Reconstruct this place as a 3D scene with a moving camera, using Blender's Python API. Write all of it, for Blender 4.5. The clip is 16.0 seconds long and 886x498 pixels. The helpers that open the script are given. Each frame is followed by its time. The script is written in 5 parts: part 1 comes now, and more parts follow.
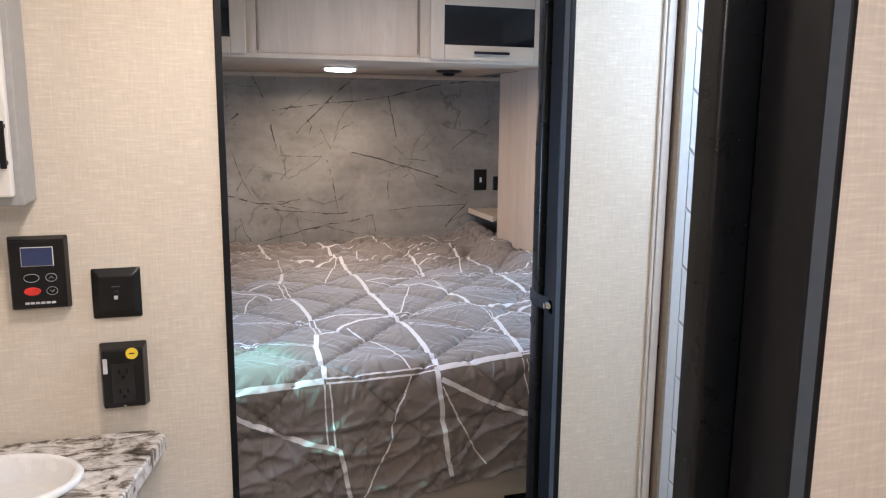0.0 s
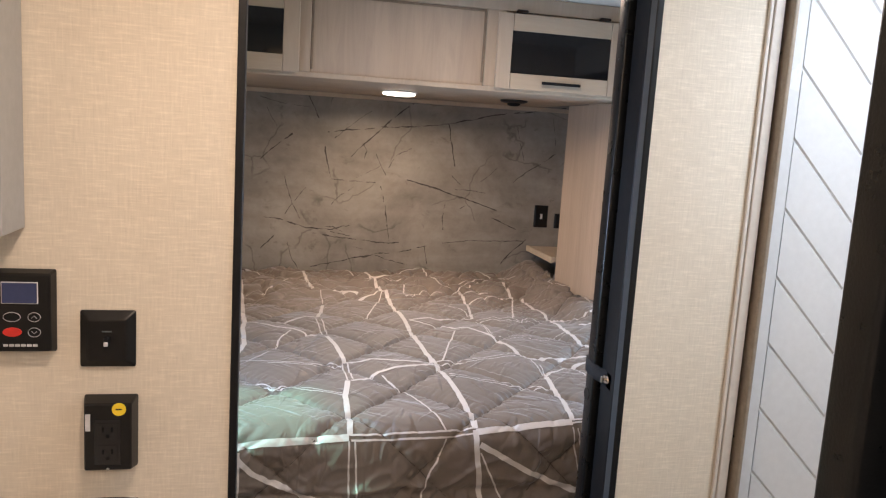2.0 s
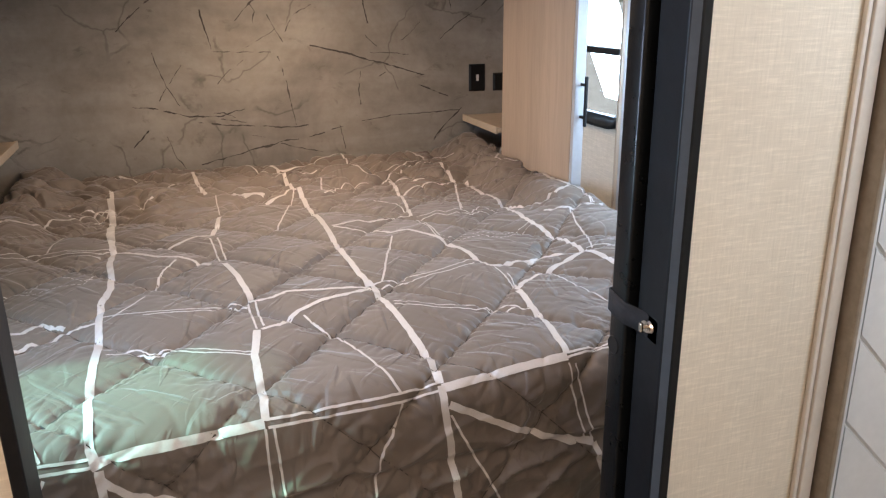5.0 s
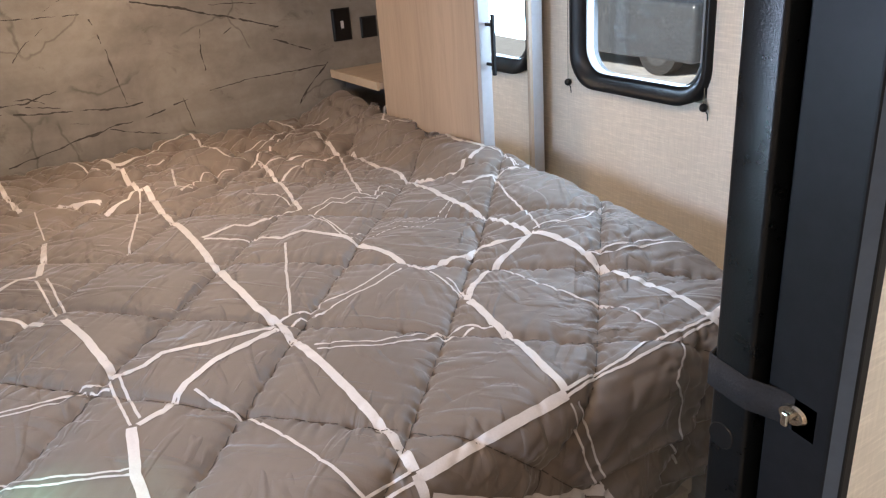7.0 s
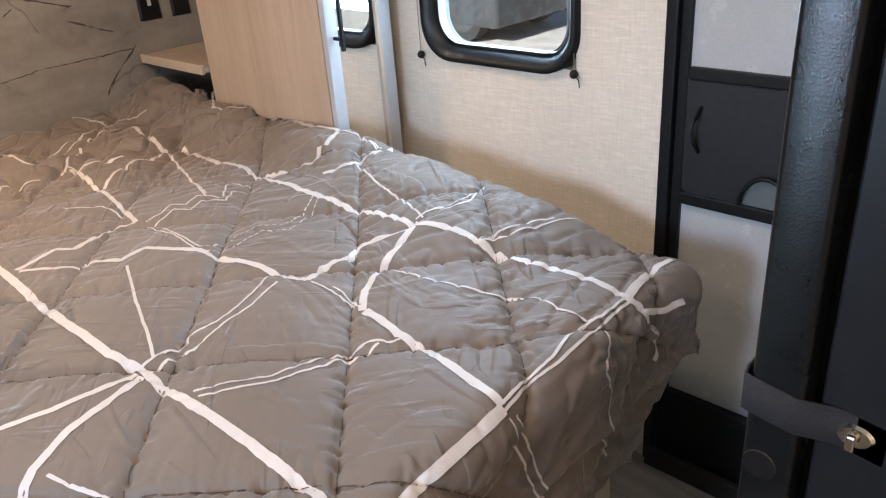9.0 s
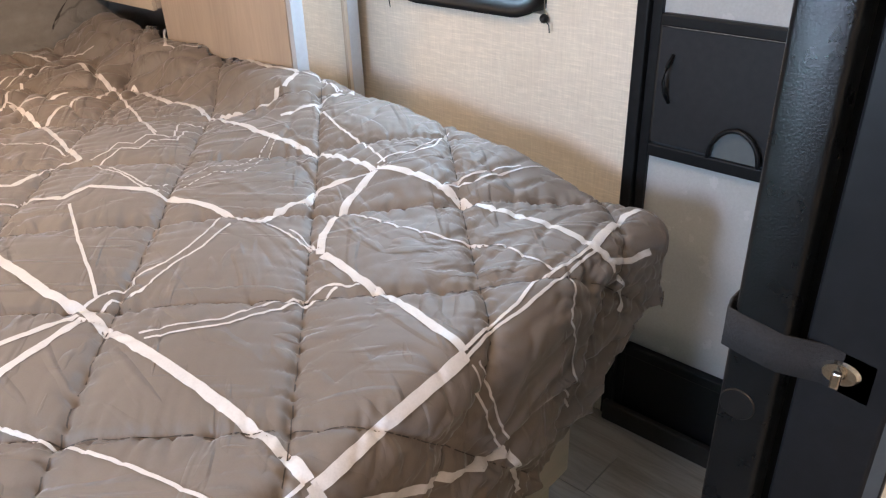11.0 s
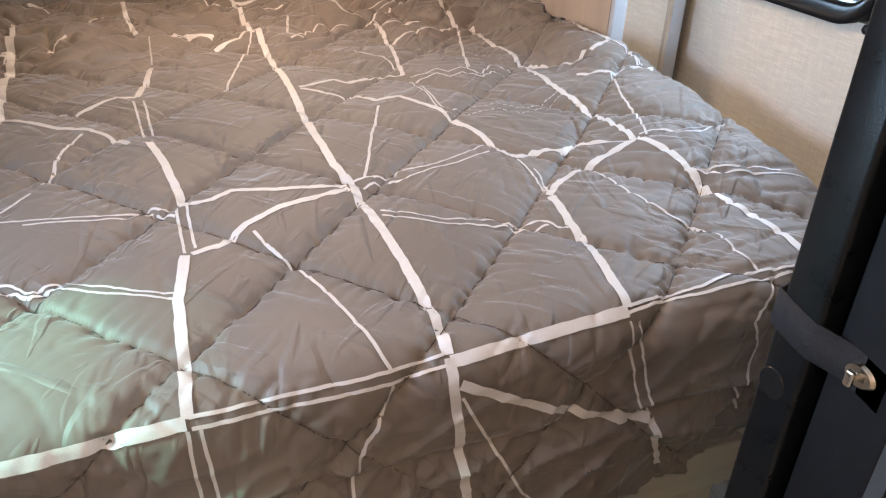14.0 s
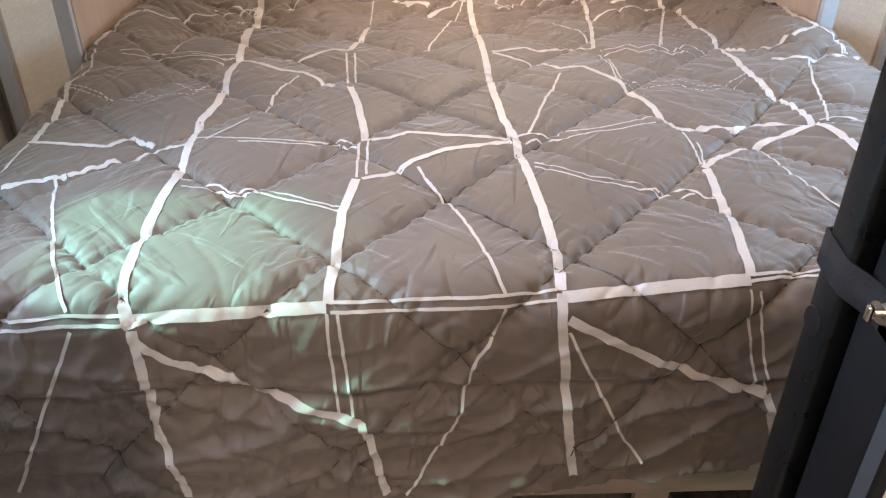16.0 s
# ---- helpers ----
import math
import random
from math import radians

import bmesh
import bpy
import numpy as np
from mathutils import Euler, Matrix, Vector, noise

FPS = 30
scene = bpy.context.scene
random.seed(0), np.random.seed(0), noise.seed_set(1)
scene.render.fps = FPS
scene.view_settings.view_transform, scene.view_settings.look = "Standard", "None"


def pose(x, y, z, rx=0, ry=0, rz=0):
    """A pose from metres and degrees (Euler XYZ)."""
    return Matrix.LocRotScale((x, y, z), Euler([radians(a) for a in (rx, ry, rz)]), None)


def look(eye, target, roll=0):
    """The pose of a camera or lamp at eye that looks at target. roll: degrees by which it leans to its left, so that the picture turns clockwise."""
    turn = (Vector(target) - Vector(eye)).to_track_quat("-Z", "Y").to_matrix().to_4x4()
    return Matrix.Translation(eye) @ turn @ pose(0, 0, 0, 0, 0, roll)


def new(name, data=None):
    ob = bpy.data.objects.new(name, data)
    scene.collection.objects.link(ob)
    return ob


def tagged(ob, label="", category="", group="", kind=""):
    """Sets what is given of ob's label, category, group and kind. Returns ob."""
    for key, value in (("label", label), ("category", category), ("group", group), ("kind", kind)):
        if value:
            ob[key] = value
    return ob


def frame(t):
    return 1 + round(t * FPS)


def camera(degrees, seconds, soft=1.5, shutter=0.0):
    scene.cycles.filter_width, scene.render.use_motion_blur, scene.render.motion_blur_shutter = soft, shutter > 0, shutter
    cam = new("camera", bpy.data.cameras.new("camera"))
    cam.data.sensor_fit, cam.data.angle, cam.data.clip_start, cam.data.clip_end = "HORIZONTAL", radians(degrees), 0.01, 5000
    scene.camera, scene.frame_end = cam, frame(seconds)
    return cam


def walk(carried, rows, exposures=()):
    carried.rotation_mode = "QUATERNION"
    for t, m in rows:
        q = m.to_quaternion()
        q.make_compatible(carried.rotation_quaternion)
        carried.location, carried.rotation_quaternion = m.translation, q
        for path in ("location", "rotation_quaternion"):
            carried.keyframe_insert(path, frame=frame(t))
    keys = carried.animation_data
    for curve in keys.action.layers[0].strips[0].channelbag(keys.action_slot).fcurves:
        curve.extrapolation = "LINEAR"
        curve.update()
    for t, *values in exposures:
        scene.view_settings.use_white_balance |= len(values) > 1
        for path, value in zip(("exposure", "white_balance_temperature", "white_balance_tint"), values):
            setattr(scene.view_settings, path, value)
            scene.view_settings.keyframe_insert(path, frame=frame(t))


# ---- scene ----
cam = camera(59.9, 16.0, soft=1.2)
PATH = [
    (0, (-0.057, -1.611, 1.496), (0.527, 0.27, 1.149), 0.5),
    (0.5, (-0.048, -1.565, 1.499), (0.535, 0.322, 1.186), 1.3),
    (1, (-0.035, -1.51, 1.515), (0.516, 0.39, 1.22), 2.2),
    (1.5, (0.003, -1.446, 1.526), (0.502, 0.47, 1.24), 2.8),
    (2, (0.038, -1.385, 1.524), (0.473, 0.545, 1.232), 3.6),
    (2.5, (0.052, -1.325, 1.513), (0.438, 0.611, 1.194), 3.7),
    (3, (0.069, -1.242, 1.498), (0.429, 0.69, 1.129), 3.2),
    (3.5, (0.088, -1.124, 1.502), (0.465, 0.792, 1.072), 2.7),
    (4, (0.109, -0.973, 1.483), (0.592, 0.903, 0.986), 1.6),
    (4.2, (0.116, -0.933, 1.477), (0.632, 0.925, 0.947), 1.3),
    (6.3, (0.227, -0.384, 1.446), (1.003, 1.313, 0.727), -3.8),
    (6.5, (0.223, -0.34, 1.443), (1.041, 1.33, 0.707), -3.8),
    (7, (0.209, -0.231, 1.449), (1.134, 1.363, 0.671), -4.3),
    (7.5, (0.212, -0.146, 1.446), (1.245, 1.36, 0.631), -4.7),
    (8, (0.22, -0.088, 1.442), (1.361, 1.323, 0.601), -4.5),
    (8.5, (0.219, -0.044, 1.439), (1.426, 1.301, 0.581), -4.3),
    (9, (0.218, -0.003, 1.431), (1.48, 1.279, 0.558), -4.5),
    (9.2, (0.218, 0.01, 1.43), (1.498, 1.266, 0.544), -4.5),
    (11.3, (0.235, 0.025, 1.376), (1.527, 1.199, 0.401), -1.6),
    (11.5, (0.231, 0.016, 1.375), (1.493, 1.217, 0.394), -1.2),
    (12, (0.228, -0.008, 1.373), (1.394, 1.28, 0.383), -0.0),
    (12.5, (0.24, -0.054, 1.386), (1.268, 1.344, 0.392), 0.4),
    (13, (0.255, -0.103, 1.391), (1.134, 1.387, 0.388), 1.0),
    (13.5, (0.274, -0.158, 1.388), (1.006, 1.405, 0.379), 1.4),
    (14, (0.296, -0.208, 1.39), (0.902, 1.408, 0.379), 1.9),
    (14.5, (0.316, -0.256, 1.384), (0.809, 1.396, 0.37), 2.3),
    (15, (0.337, -0.297, 1.382), (0.689, 1.385, 0.359), 1.9),
    (15.5, (0.362, -0.336, 1.383), (0.563, 1.364, 0.349), 0.6),
    (16, (0.392, -0.37, 1.379), (0.453, 1.338, 0.34), 0.2),
]
# the picture is cooler while the hall light falls in, then settles
walk(cam, [(t, look(eye, target, roll)) for t, eye, target, roll in PATH],
     [(0.0, 0.03, 5500, 12), (1.0, -0.06, 6080, 14), (2.5, -0.24, 6460, 15.5), (4.2, -0.2, 6500, 14.5), (6.5, -0.22, 6600, 16), (9.0, -0.06, 6620, 15), (12.0, 0.02, 6620, 14.5), (13.5, -0.05, 6560, 15), (14.5, -0.04, 6450, 15), (16.0, 0.0, 6400, 15.5)])

# ---- world, sun, large lights ----
world = bpy.data.worlds.new("sky")
scene.world = world
world.use_nodes = True
wn = world.node_tree
sky = wn.nodes.new("ShaderNodeTexSky")
sky.sky_type, sky.sun_disc = "NISHITA", False
sky.sun_elevation, sky.sun_rotation = radians(34), radians(-89)
wn.links.new(sky.outputs[0], wn.nodes["Background"].inputs[0])
wn.nodes["Background"].inputs[1].default_value = 0.12


def lamp(name, kind, m, power, color, **keys):
    data = bpy.data.lights.new(name, kind)
    data.energy, data.color = power, color
    for k, v in keys.items():
        if k == "size":
            data.size = v
        elif k == "size_y":
            data.shape, data.size_y = "RECTANGLE", v
        elif k == "angle":
            data.angle = v
        elif k == "radius":
            data.shadow_soft_size = v
        elif k == "spread":
            data.spread = v
    ob = new(name, data)
    ob.matrix_world = m
    return ob


# sun from the left side of the trailer, low through the left window
lamp("sun", "SUN", look((-6.3, 0.80, 4.96), (0.0, 0.70, 0.76)), 13.0, (1.0, 0.94, 0.88), angle=radians(3.5))
# sky light in the two window openings
lamp("window_light_right", "AREA", look((1.76, 1.24, 1.26), (0.4, 1.1, 0.7)), 19.5, (0.56, 0.76, 1.0), size=0.40, size_y=0.42)
lamp("window_light_left", "AREA", look((-0.69, 0.62, 1.26), (1.69, 0.80, 0.80)), 16, (0.60, 0.71, 1.0), size=0.40, size_y=0.42, spread=radians(115))
# cool fill light over the shower, added under an unseen skylight to brighten it
lamp("shower_fill_light", "AREA", look((1.30, -0.45, 2.08), (1.28, -0.35, 0.0)), 15, (0.76, 0.88, 1.0), size=0.34, size_y=0.34)


# ---- materials ----
def nodes_of(name):
    m = bpy.data.materials.new(name)
    m.use_nodes = True
    return m, m.node_tree, m.node_tree.nodes["Principled BSDF"]


def add(nt, kind, **ins):
    n = nt.nodes.new(kind)
    for k, v in ins.items():
        n.inputs[k.replace("_", " ")].default_value = v
    return n


def coords(nt, scale=(1, 1, 1), space="Object"):
    tc = nt.nodes.new("ShaderNodeTexCoord")
    mp = add(nt, "ShaderNodeMapping", Scale=scale)
    nt.links.new(tc.outputs[space], mp.inputs[0])
    return mp.outputs[0]


def ramp(nt, fac, stops):
    r = nt.nodes.new("ShaderNodeValToRGB")
    while len(r.color_ramp.elements) < len(stops):
        r.color_ramp.elements.new(0.5)
    for e, (p, c) in zip(r.color_ramp.elements, stops):
        e.position, e.color = p, (*c, 1)
    nt.links.new(fac, r.inputs[0])
    return r.outputs[0]


def noise_of(nt, vec, scale, detail=4, rough=0.6, distortion=0.0):
    n = add(nt, "ShaderNodeTexNoise", Scale=scale, Detail=detail, Roughness=rough, Distortion=distortion)
    nt.links.new(vec, n.inputs["Vector"])
    return n.outputs["Fac"]


def blend(nt, a, b, mode="MULTIPLY", fac=1.0):
    m = nt.nodes.new("ShaderNodeMixRGB")
    m.blend_type = mode
    m.inputs[0].default_value = fac
    nt.links.new(a, m.inputs[1])
    nt.links.new(b, m.inputs[2])
    return m.outputs[0]


def relief(nt, p, height, strength, distance):
    b = add(nt, "ShaderNodeBump", Strength=strength, Distance=distance)
    nt.links.new(height, b.inputs["Height"])
    nt.links.new(b.outputs[0], p.inputs["Normal"])


def plain(name, color, rough=0.5, metal=0.0, grain=0.12, scale=60, bump=0.1, coat=0.0, random_tint=0.0, spec=0.5):
    """A painted, moulded or metal surface with slight mottling and fine relief."""
    m, nt, p = nodes_of(name)
    v = coords(nt)
    a = noise_of(nt, v, scale)
    b = noise_of(nt, v, scale / 12)
    lo, hi = [c * (1 - grain) for c in color], [min(1, c * (1 + grain)) for c in color]
    c = blend(nt, ramp(nt, a, [(0.3, lo), (0.7, hi)]), ramp(nt, b, [(0.3, (1 - grain,) * 3), (0.7, (1, 1, 1))]))
    if random_tint:
        oi = nt.nodes.new("ShaderNodeObjectInfo")
        c = blend(nt, c, ramp(nt, oi.outputs["Random"], [(0, (1 - random_tint,) * 3), (1, (1, 1, 1))]))
    nt.links.new(c, p.inputs["Base Color"])
    nt.links.new(ramp(nt, b, [(0.3, (rough * 0.85,) * 3), (0.7, (min(1, rough * 1.15),) * 3)]), p.inputs["Roughness"])
    p.inputs["Metallic"].default_value = metal
    p.inputs["Coat Weight"].default_value = coat
    p.inputs["Specular IOR Level"].default_value = spec
    if bump:
        relief(nt, p, a, bump, 0.002)
    return m


def linen_mat(name, base, axis):
    """Woven wallpaper: long and short threads in both directions."""
    m, nt, p = nodes_of(name)
    across = {"x": (1, 0, 0), "y": (0, 1, 0)}[axis]
    s1 = tuple(22 if a else 1 for a in across[:2]) + (260,)
    s2 = tuple(260 if a else 1 for a in across[:2]) + (22,)
    n1 = noise_of(nt, coords(nt, s1), 1.0, 3, 0.6)
    n2 = noise_of(nt, coords(nt, s2), 1.0, 3, 0.6)
    n3 = noise_of(nt, coords(nt), 5, 3)
    k = lambda f: tuple(c * f for c in base)
    # an even ground with pale slubs and a few darker threads
    c = blend(nt, ramp(nt, n1, [(0.30, k(0.91)), (0.42, k(0.965)), (0.53, k(0.985)), (0.62, k(1.06)), (0.70, k(1.10))]), ramp(nt, n2, [(0.30, (0.89,) * 3), (0.42, (0.94,) * 3), (0.53, (0.955,) * 3), (0.63, (1.0, 1.0, 1.0))]))
    c = blend(nt, c, ramp(nt, n3, [(0.3, (0.95, 0.94, 0.93)), (0.7, (1, 1, 1))]))
    nt.links.new(c, p.inputs["Base Color"])
    p.inputs["Roughness"].default_value = 0.75
    h = blend(nt, n1, n2, "ADD", 1.0)
    relief(nt, p, h, 0.25, 0.001)
    return m


def wood_mat(name, base, along="z", dark=0.78, rough=0.5):
    """Wood-print laminate with fine streaks along one axis."""
    m, nt, p = nodes_of(name)
    s = {"x": (2.2, 26, 26), "y": (26, 2.2, 26), "z": (26, 26, 2.2)}[along]
    n1 = noise_of(nt, coords(nt, s), 1.2, 7, 0.72, 0.9)
    s2 = {"x": (0.6, 9, 9), "y": (9, 0.6, 9), "z": (9, 9, 0.6)}[along]
    n2 = noise_of(nt, coords(nt, s2), 1.0, 3, 0.5, 0.6)
    k = lambda f: tuple(c * f for c in base)
    c = blend(nt, ramp(nt, n1, [(0.3, k(dark)), (0.55, k(1.0)), (0.75, k(1.06))]), ramp(nt, n2, [(0.3, (0.90, 0.89, 0.88)), (0.65, (1, 1, 1))]))
    oi = nt.nodes.new("ShaderNodeObjectInfo")
    c = blend(nt, c, ramp(nt, oi.outputs["Random"], [(0, (0.93, 0.925, 0.92)), (1, (1, 1, 1))]))
    nt.links.new(c, p.inputs["Base Color"])
    p.inputs["Roughness"].default_value = rough
    relief(nt, p, n1, 0.12, 0.001)
    return m


def marble_mat(name):
    """Grey slab print: clouds, pale bands and thin broken dark veins."""
    m, nt, p = nodes_of(name)
    v = coords(nt)
    cl = noise_of(nt, v, 2.2, 6, 0.62, 0.5)
    band = noise_of(nt, coords(nt, (0.5, 1, 3.2)), 1.6, 4, 0.6, 0.3)
    fine = noise_of(nt, v, 22, 5, 0.7)
    c = blend(nt, ramp(nt, cl, [(0.28, (0.205, 0.188, 0.169)), (0.5, (0.315, 0.292, 0.264)), (0.72, (0.41, 0.386, 0.354))]), ramp(nt, band, [(0.3, (0.70, 0.68, 0.66)), (0.65, (1, 1, 1))]))
    c = blend(nt, c, ramp(nt, fine, [(0.3, (0.86, 0.85, 0.84)), (0.6, (1, 1, 1))]))
    # small smudges
    smudge = noise_of(nt, coords(nt, (1, 1, 1.6)), 8.5, 6, 0.68, 0.8)
    c = blend(nt, c, ramp(nt, smudge, [(0.27, (0.62, 0.60, 0.58)), (0.40, (1, 1, 1))]))
    # hairline veins
    w = nt.nodes.new("ShaderNodeTexVoronoi")
    w.feature = "DISTANCE_TO_EDGE"
    w.inputs["Scale"].default_value = 2.3
    mixv = nt.nodes.new("ShaderNodeMixRGB")
    mixv.blend_type = "ADD"
    mixv.inputs[0].default_value = 0.35
    nz = add(nt, "ShaderNodeTexNoise", Scale=2.5, Detail=5)
    nt.links.new(v, nz.inputs["Vector"])
    nt.links.new(v, mixv.inputs[1])
    nt.links.new(nz.outputs["Color"], mixv.inputs[2])
    nt.links.new(mixv.outputs[0], w.inputs["Vector"])
    mask = ramp(nt, noise_of(nt, v, 3.1, 3), [(0.48, (1, 1, 1)), (0.60, (0.0, 0.0, 0.0))])
    line = ramp(nt, w.outputs["Distance"], [(0.0, (0.45, 0.44, 0.42)), (0.012, (1, 1, 1))])
    c = blend(nt, c, blend(nt, line, mask, "LIGHTEN"), "MULTIPLY", 0.8)
    nt.links.new(c, p.inputs["Base Color"])
    p.inputs["Roughness"].default_value = 0.42
    return m


def counter_mat(name):
    """Veined black, grey and white laminate."""
    m, nt, p = nodes_of(name)
    v = coords(nt)
    a = noise_of(nt, coords(nt, (1, 1.6, 1)), 9, 8, 0.65, 1.8)
    b = noise_of(nt, v, 45, 6, 0.7)
    c = ramp(nt, a, [(0.38, (0.028, 0.024, 0.022)), (0.455, (0.20, 0.165, 0.135)), (0.50, (0.52, 0.48, 0.435)), (0.62, (0.70, 0.68, 0.65))])
    c = blend(nt, c, ramp(nt, b, [(0.35, (0.6, 0.58, 0.56)), (0.55, (1, 1, 1))]))
    nt.links.new(c, p.inputs["Base Color"])
    p.inputs["Roughness"].default_value = 0.25
    return m


def quilt_mat(name):
    """Taupe polyester satin with thin sharp creases."""
    m, nt, p = nodes_of(name)
    v = coords(nt)
    b = noise_of(nt, v, 2.2, 3)
    c = ramp(nt, b, [(0.3, (0.155, 0.125, 0.102)), (0.7, (0.186, 0.152, 0.126))])
    weave = noise_of(nt, v, 700, 2)
    c = blend(nt, c, ramp(nt, weave, [(0.3, (0.9, 0.9, 0.9)), (0.7, (1, 1, 1))]))
    nt.links.new(c, p.inputs["Base Color"])
    p.inputs["Roughness"].default_value = 0.60
    p.inputs["Specular IOR Level"].default_value = 0.45
    p.inputs["Sheen Weight"].default_value = 0.3
    p.inputs["Sheen Roughness"].default_value = 0.35
    streaks = None
    for angle, stretch in ((40, (22, 5, 5)), (-48, (20, 4.5, 4.5)), (8, (17, 4, 4))):
        tc = nt.nodes.new("ShaderNodeTexCoord")
        mp = add(nt, "ShaderNodeMapping", Rotation=(0, 0, radians(angle)))
        m2 = add(nt, "ShaderNodeMapping", Scale=stretch)
        nt.links.new(tc.outputs["Object"], mp.inputs[0])
        nt.links.new(mp.outputs[0], m2.inputs[0])
        s = ramp(nt, noise_of(nt, m2.outputs[0], 1.0, 2, 0.45, 0.5), [(0.58, (0, 0, 0)), (0.66, (0.8, 0.8, 0.8)), (0.74, (1, 1, 1))])
        streaks = s if streaks is None else blend(nt, streaks, s, "ADD", 1.0)
    soft = noise_of(nt, v, 11, 3, 0.5, 0.6)
    relief(nt, p, blend(nt, streaks, soft, "ADD", 0.6), 0.62, 0.006)
    return m


def glass_mat(name, tint, rough=0.0):
    m, nt, p = nodes_of(name)
    out = nt.nodes["Material Output"]
    t = nt.nodes.new("ShaderNodeBsdfTransparent")
    t.inputs[0].default_value = (*tint, 1)
    g = nt.nodes.new("ShaderNodeBsdfGlossy")
    g.inputs["Roughness"].default_value = rough
    mx = nt.nodes.new("ShaderNodeMixShader")
    mx.inputs[0].default_value = 0.05
    nt.links.new(t.outputs[0], mx.inputs[1])
    nt.links.new(g.outputs[0], mx.inputs[2])
    nt.links.new(mx.outputs[0], out.inputs[0])
    return m


def glow_mat(name, color, strength):
    m, nt, p = nodes_of(name)
    p.inputs["Base Color"].default_value = (*color, 1)
    p.inputs["Emission Color"].default_value = (*color, 1)
    p.inputs["Emission Strength"].default_value = strength
    return m


LINEN = linen_mat("linen_wallpaper", (0.70, 0.64, 0.54), "x")
LINEN_SIDE = linen_mat("linen_wallpaper_side", (0.76, 0.69, 0.585), "y")
BLACK = plain("black_satin_paint", (0.009, 0.0095, 0.011), 0.42, grain=0.2, spec=0.22)
BLACK_TEX = plain("black_textured_paint", (0.004, 0.005, 0.006), 0.30, grain=0.25, spec=0.32, scale=420, bump=0.16)
CHARCOAL = plain("charcoal_laminate", (0.018, 0.019, 0.022), 0.5, grain=0.15, spec=0.3)
BLACK_PLASTIC = plain("black_plastic", (0.006, 0.006, 0.0065), 0.38, grain=0.2, spec=0.35)
OUTLET_FACE = plain("glossy_black_plastic", (0.010, 0.010, 0.011), 0.22, grain=0.1, spec=0.5, bump=0)
MATT_BLACK = plain("matt_black", (0.005, 0.005, 0.0055), 0.65, spec=0.2)
WEBBING = plain("black_webbing", (0.016, 0.016, 0.018), 0.85, grain=0.35, scale=400, bump=0.6)
WOOD = wood_mat("pale_wood_laminate", (0.46, 0.365, 0.28), "z", 0.86)
WOOD_X = wood_mat("pale_wood_laminate_level", (0.48, 0.395, 0.31), "x", 0.88)
WOOD_FRAME = wood_mat("pale_wood_frame", (0.50, 0.41, 0.315), "z", 0.90)
WOOD_RAIL = wood_mat("pale_wood_rail", (0.52, 0.43, 0.325), "x", 0.90)
# brown of the shadow lines along the cabinet's panel moulding
PANEL_SHADOW = plain("brown_panel_shadow", (0.25, 0.185, 0.13), 0.45, grain=0.15)
HINGE = plain("dark_bronze_hinge", (0.030, 0.018, 0.013), 0.35, metal=0.6, grain=0.2)
TYRE_RIM = plain("dark_rim", (0.05, 0.052, 0.056), 0.5)
MARBLE = marble_mat("grey_marble_print")
VEIN = plain("dark_vein_print", (0.055, 0.045, 0.038), 0.45, grain=0.35, scale=30, bump=0)
COUNTER = counter_mat("veined_counter")
QUILT = quilt_mat("taupe_quilt")
WHITE_PRINT = plain("white_print", (0.60, 0.565, 0.54), 0.5, grain=0.05, scale=300, bump=0.15)
STITCH = plain("dark_stitch", (0.062, 0.052, 0.045), 0.8)
WHITE = plain("white_gloss", (0.80, 0.80, 0.79), 0.28, grain=0.03)
SHOWER_WHITE = plain("white_shower_panel", (0.60, 0.61, 0.62), 0.25, grain=0.03)
WHITE_CAB = plain("white_cabinet_paint", (0.70, 0.69, 0.66), 0.45, grain=0.04)
PALE_FRAME = plain("pale_grey_frame", (0.42, 0.435, 0.455), 0.4, grain=0.04)
# grey that gives the wall cabinet's side its shade; also on a screw
CAB_SHADE_GREY = plain("cabinet_shade_grey", (0.36, 0.36, 0.35), 0.45, grain=0.06)
TRIM = plain("cream_trim", (0.60, 0.555, 0.50), 0.4, grain=0.05)
TRIM_DARK = plain("bronze_trim", (0.31, 0.26, 0.21), 0.38, metal=0.4, grain=0.12)
CHROME = plain("nickel", (0.72, 0.68, 0.62), 0.18, metal=1.0, grain=0.05)
FLOOR = wood_mat("grey_vinyl_plank", (0.37, 0.32, 0.265), "y", 0.55, 0.45)
CEILING = plain("white_ceiling_panel", (0.78, 0.765, 0.74), 0.6, grain=0.03)
DARK_GLASS = plain("smoked_glass", (0.008, 0.008, 0.009), 0.06, grain=0.05, bump=0)
FROST = plain("frosted_screen", (0.44, 0.455, 0.46), 0.25, grain=0.05, scale=200)
LATCH = plain("grey_acrylic", (0.12, 0.14, 0.15), 0.2, grain=0.05)
# blue-grey of daylight reflected on the jamb chamfers, put into the colour
EDGE_SHEEN = plain("blue_grey_edge_sheen", (0.055, 0.072, 0.092), 0.35, grain=0.1)
YELLOW = plain("yellow_sticker", (0.85, 0.62, 0.03), 0.5, grain=0.05)
RED = plain("red_button", (0.62, 0.03, 0.02), 0.45)
SCREEN = plain("blue_lcd", (0.035, 0.05, 0.13), 0.2, grain=0.05)
PALE = plain("pale_print", (0.6, 0.6, 0.62), 0.5)
CORD = plain("tan_cord", (0.35, 0.30, 0.23), 0.8)
GROUND = plain("pale_concrete", (0.45, 0.445, 0.43), 0.85, grain=0.2, scale=4)
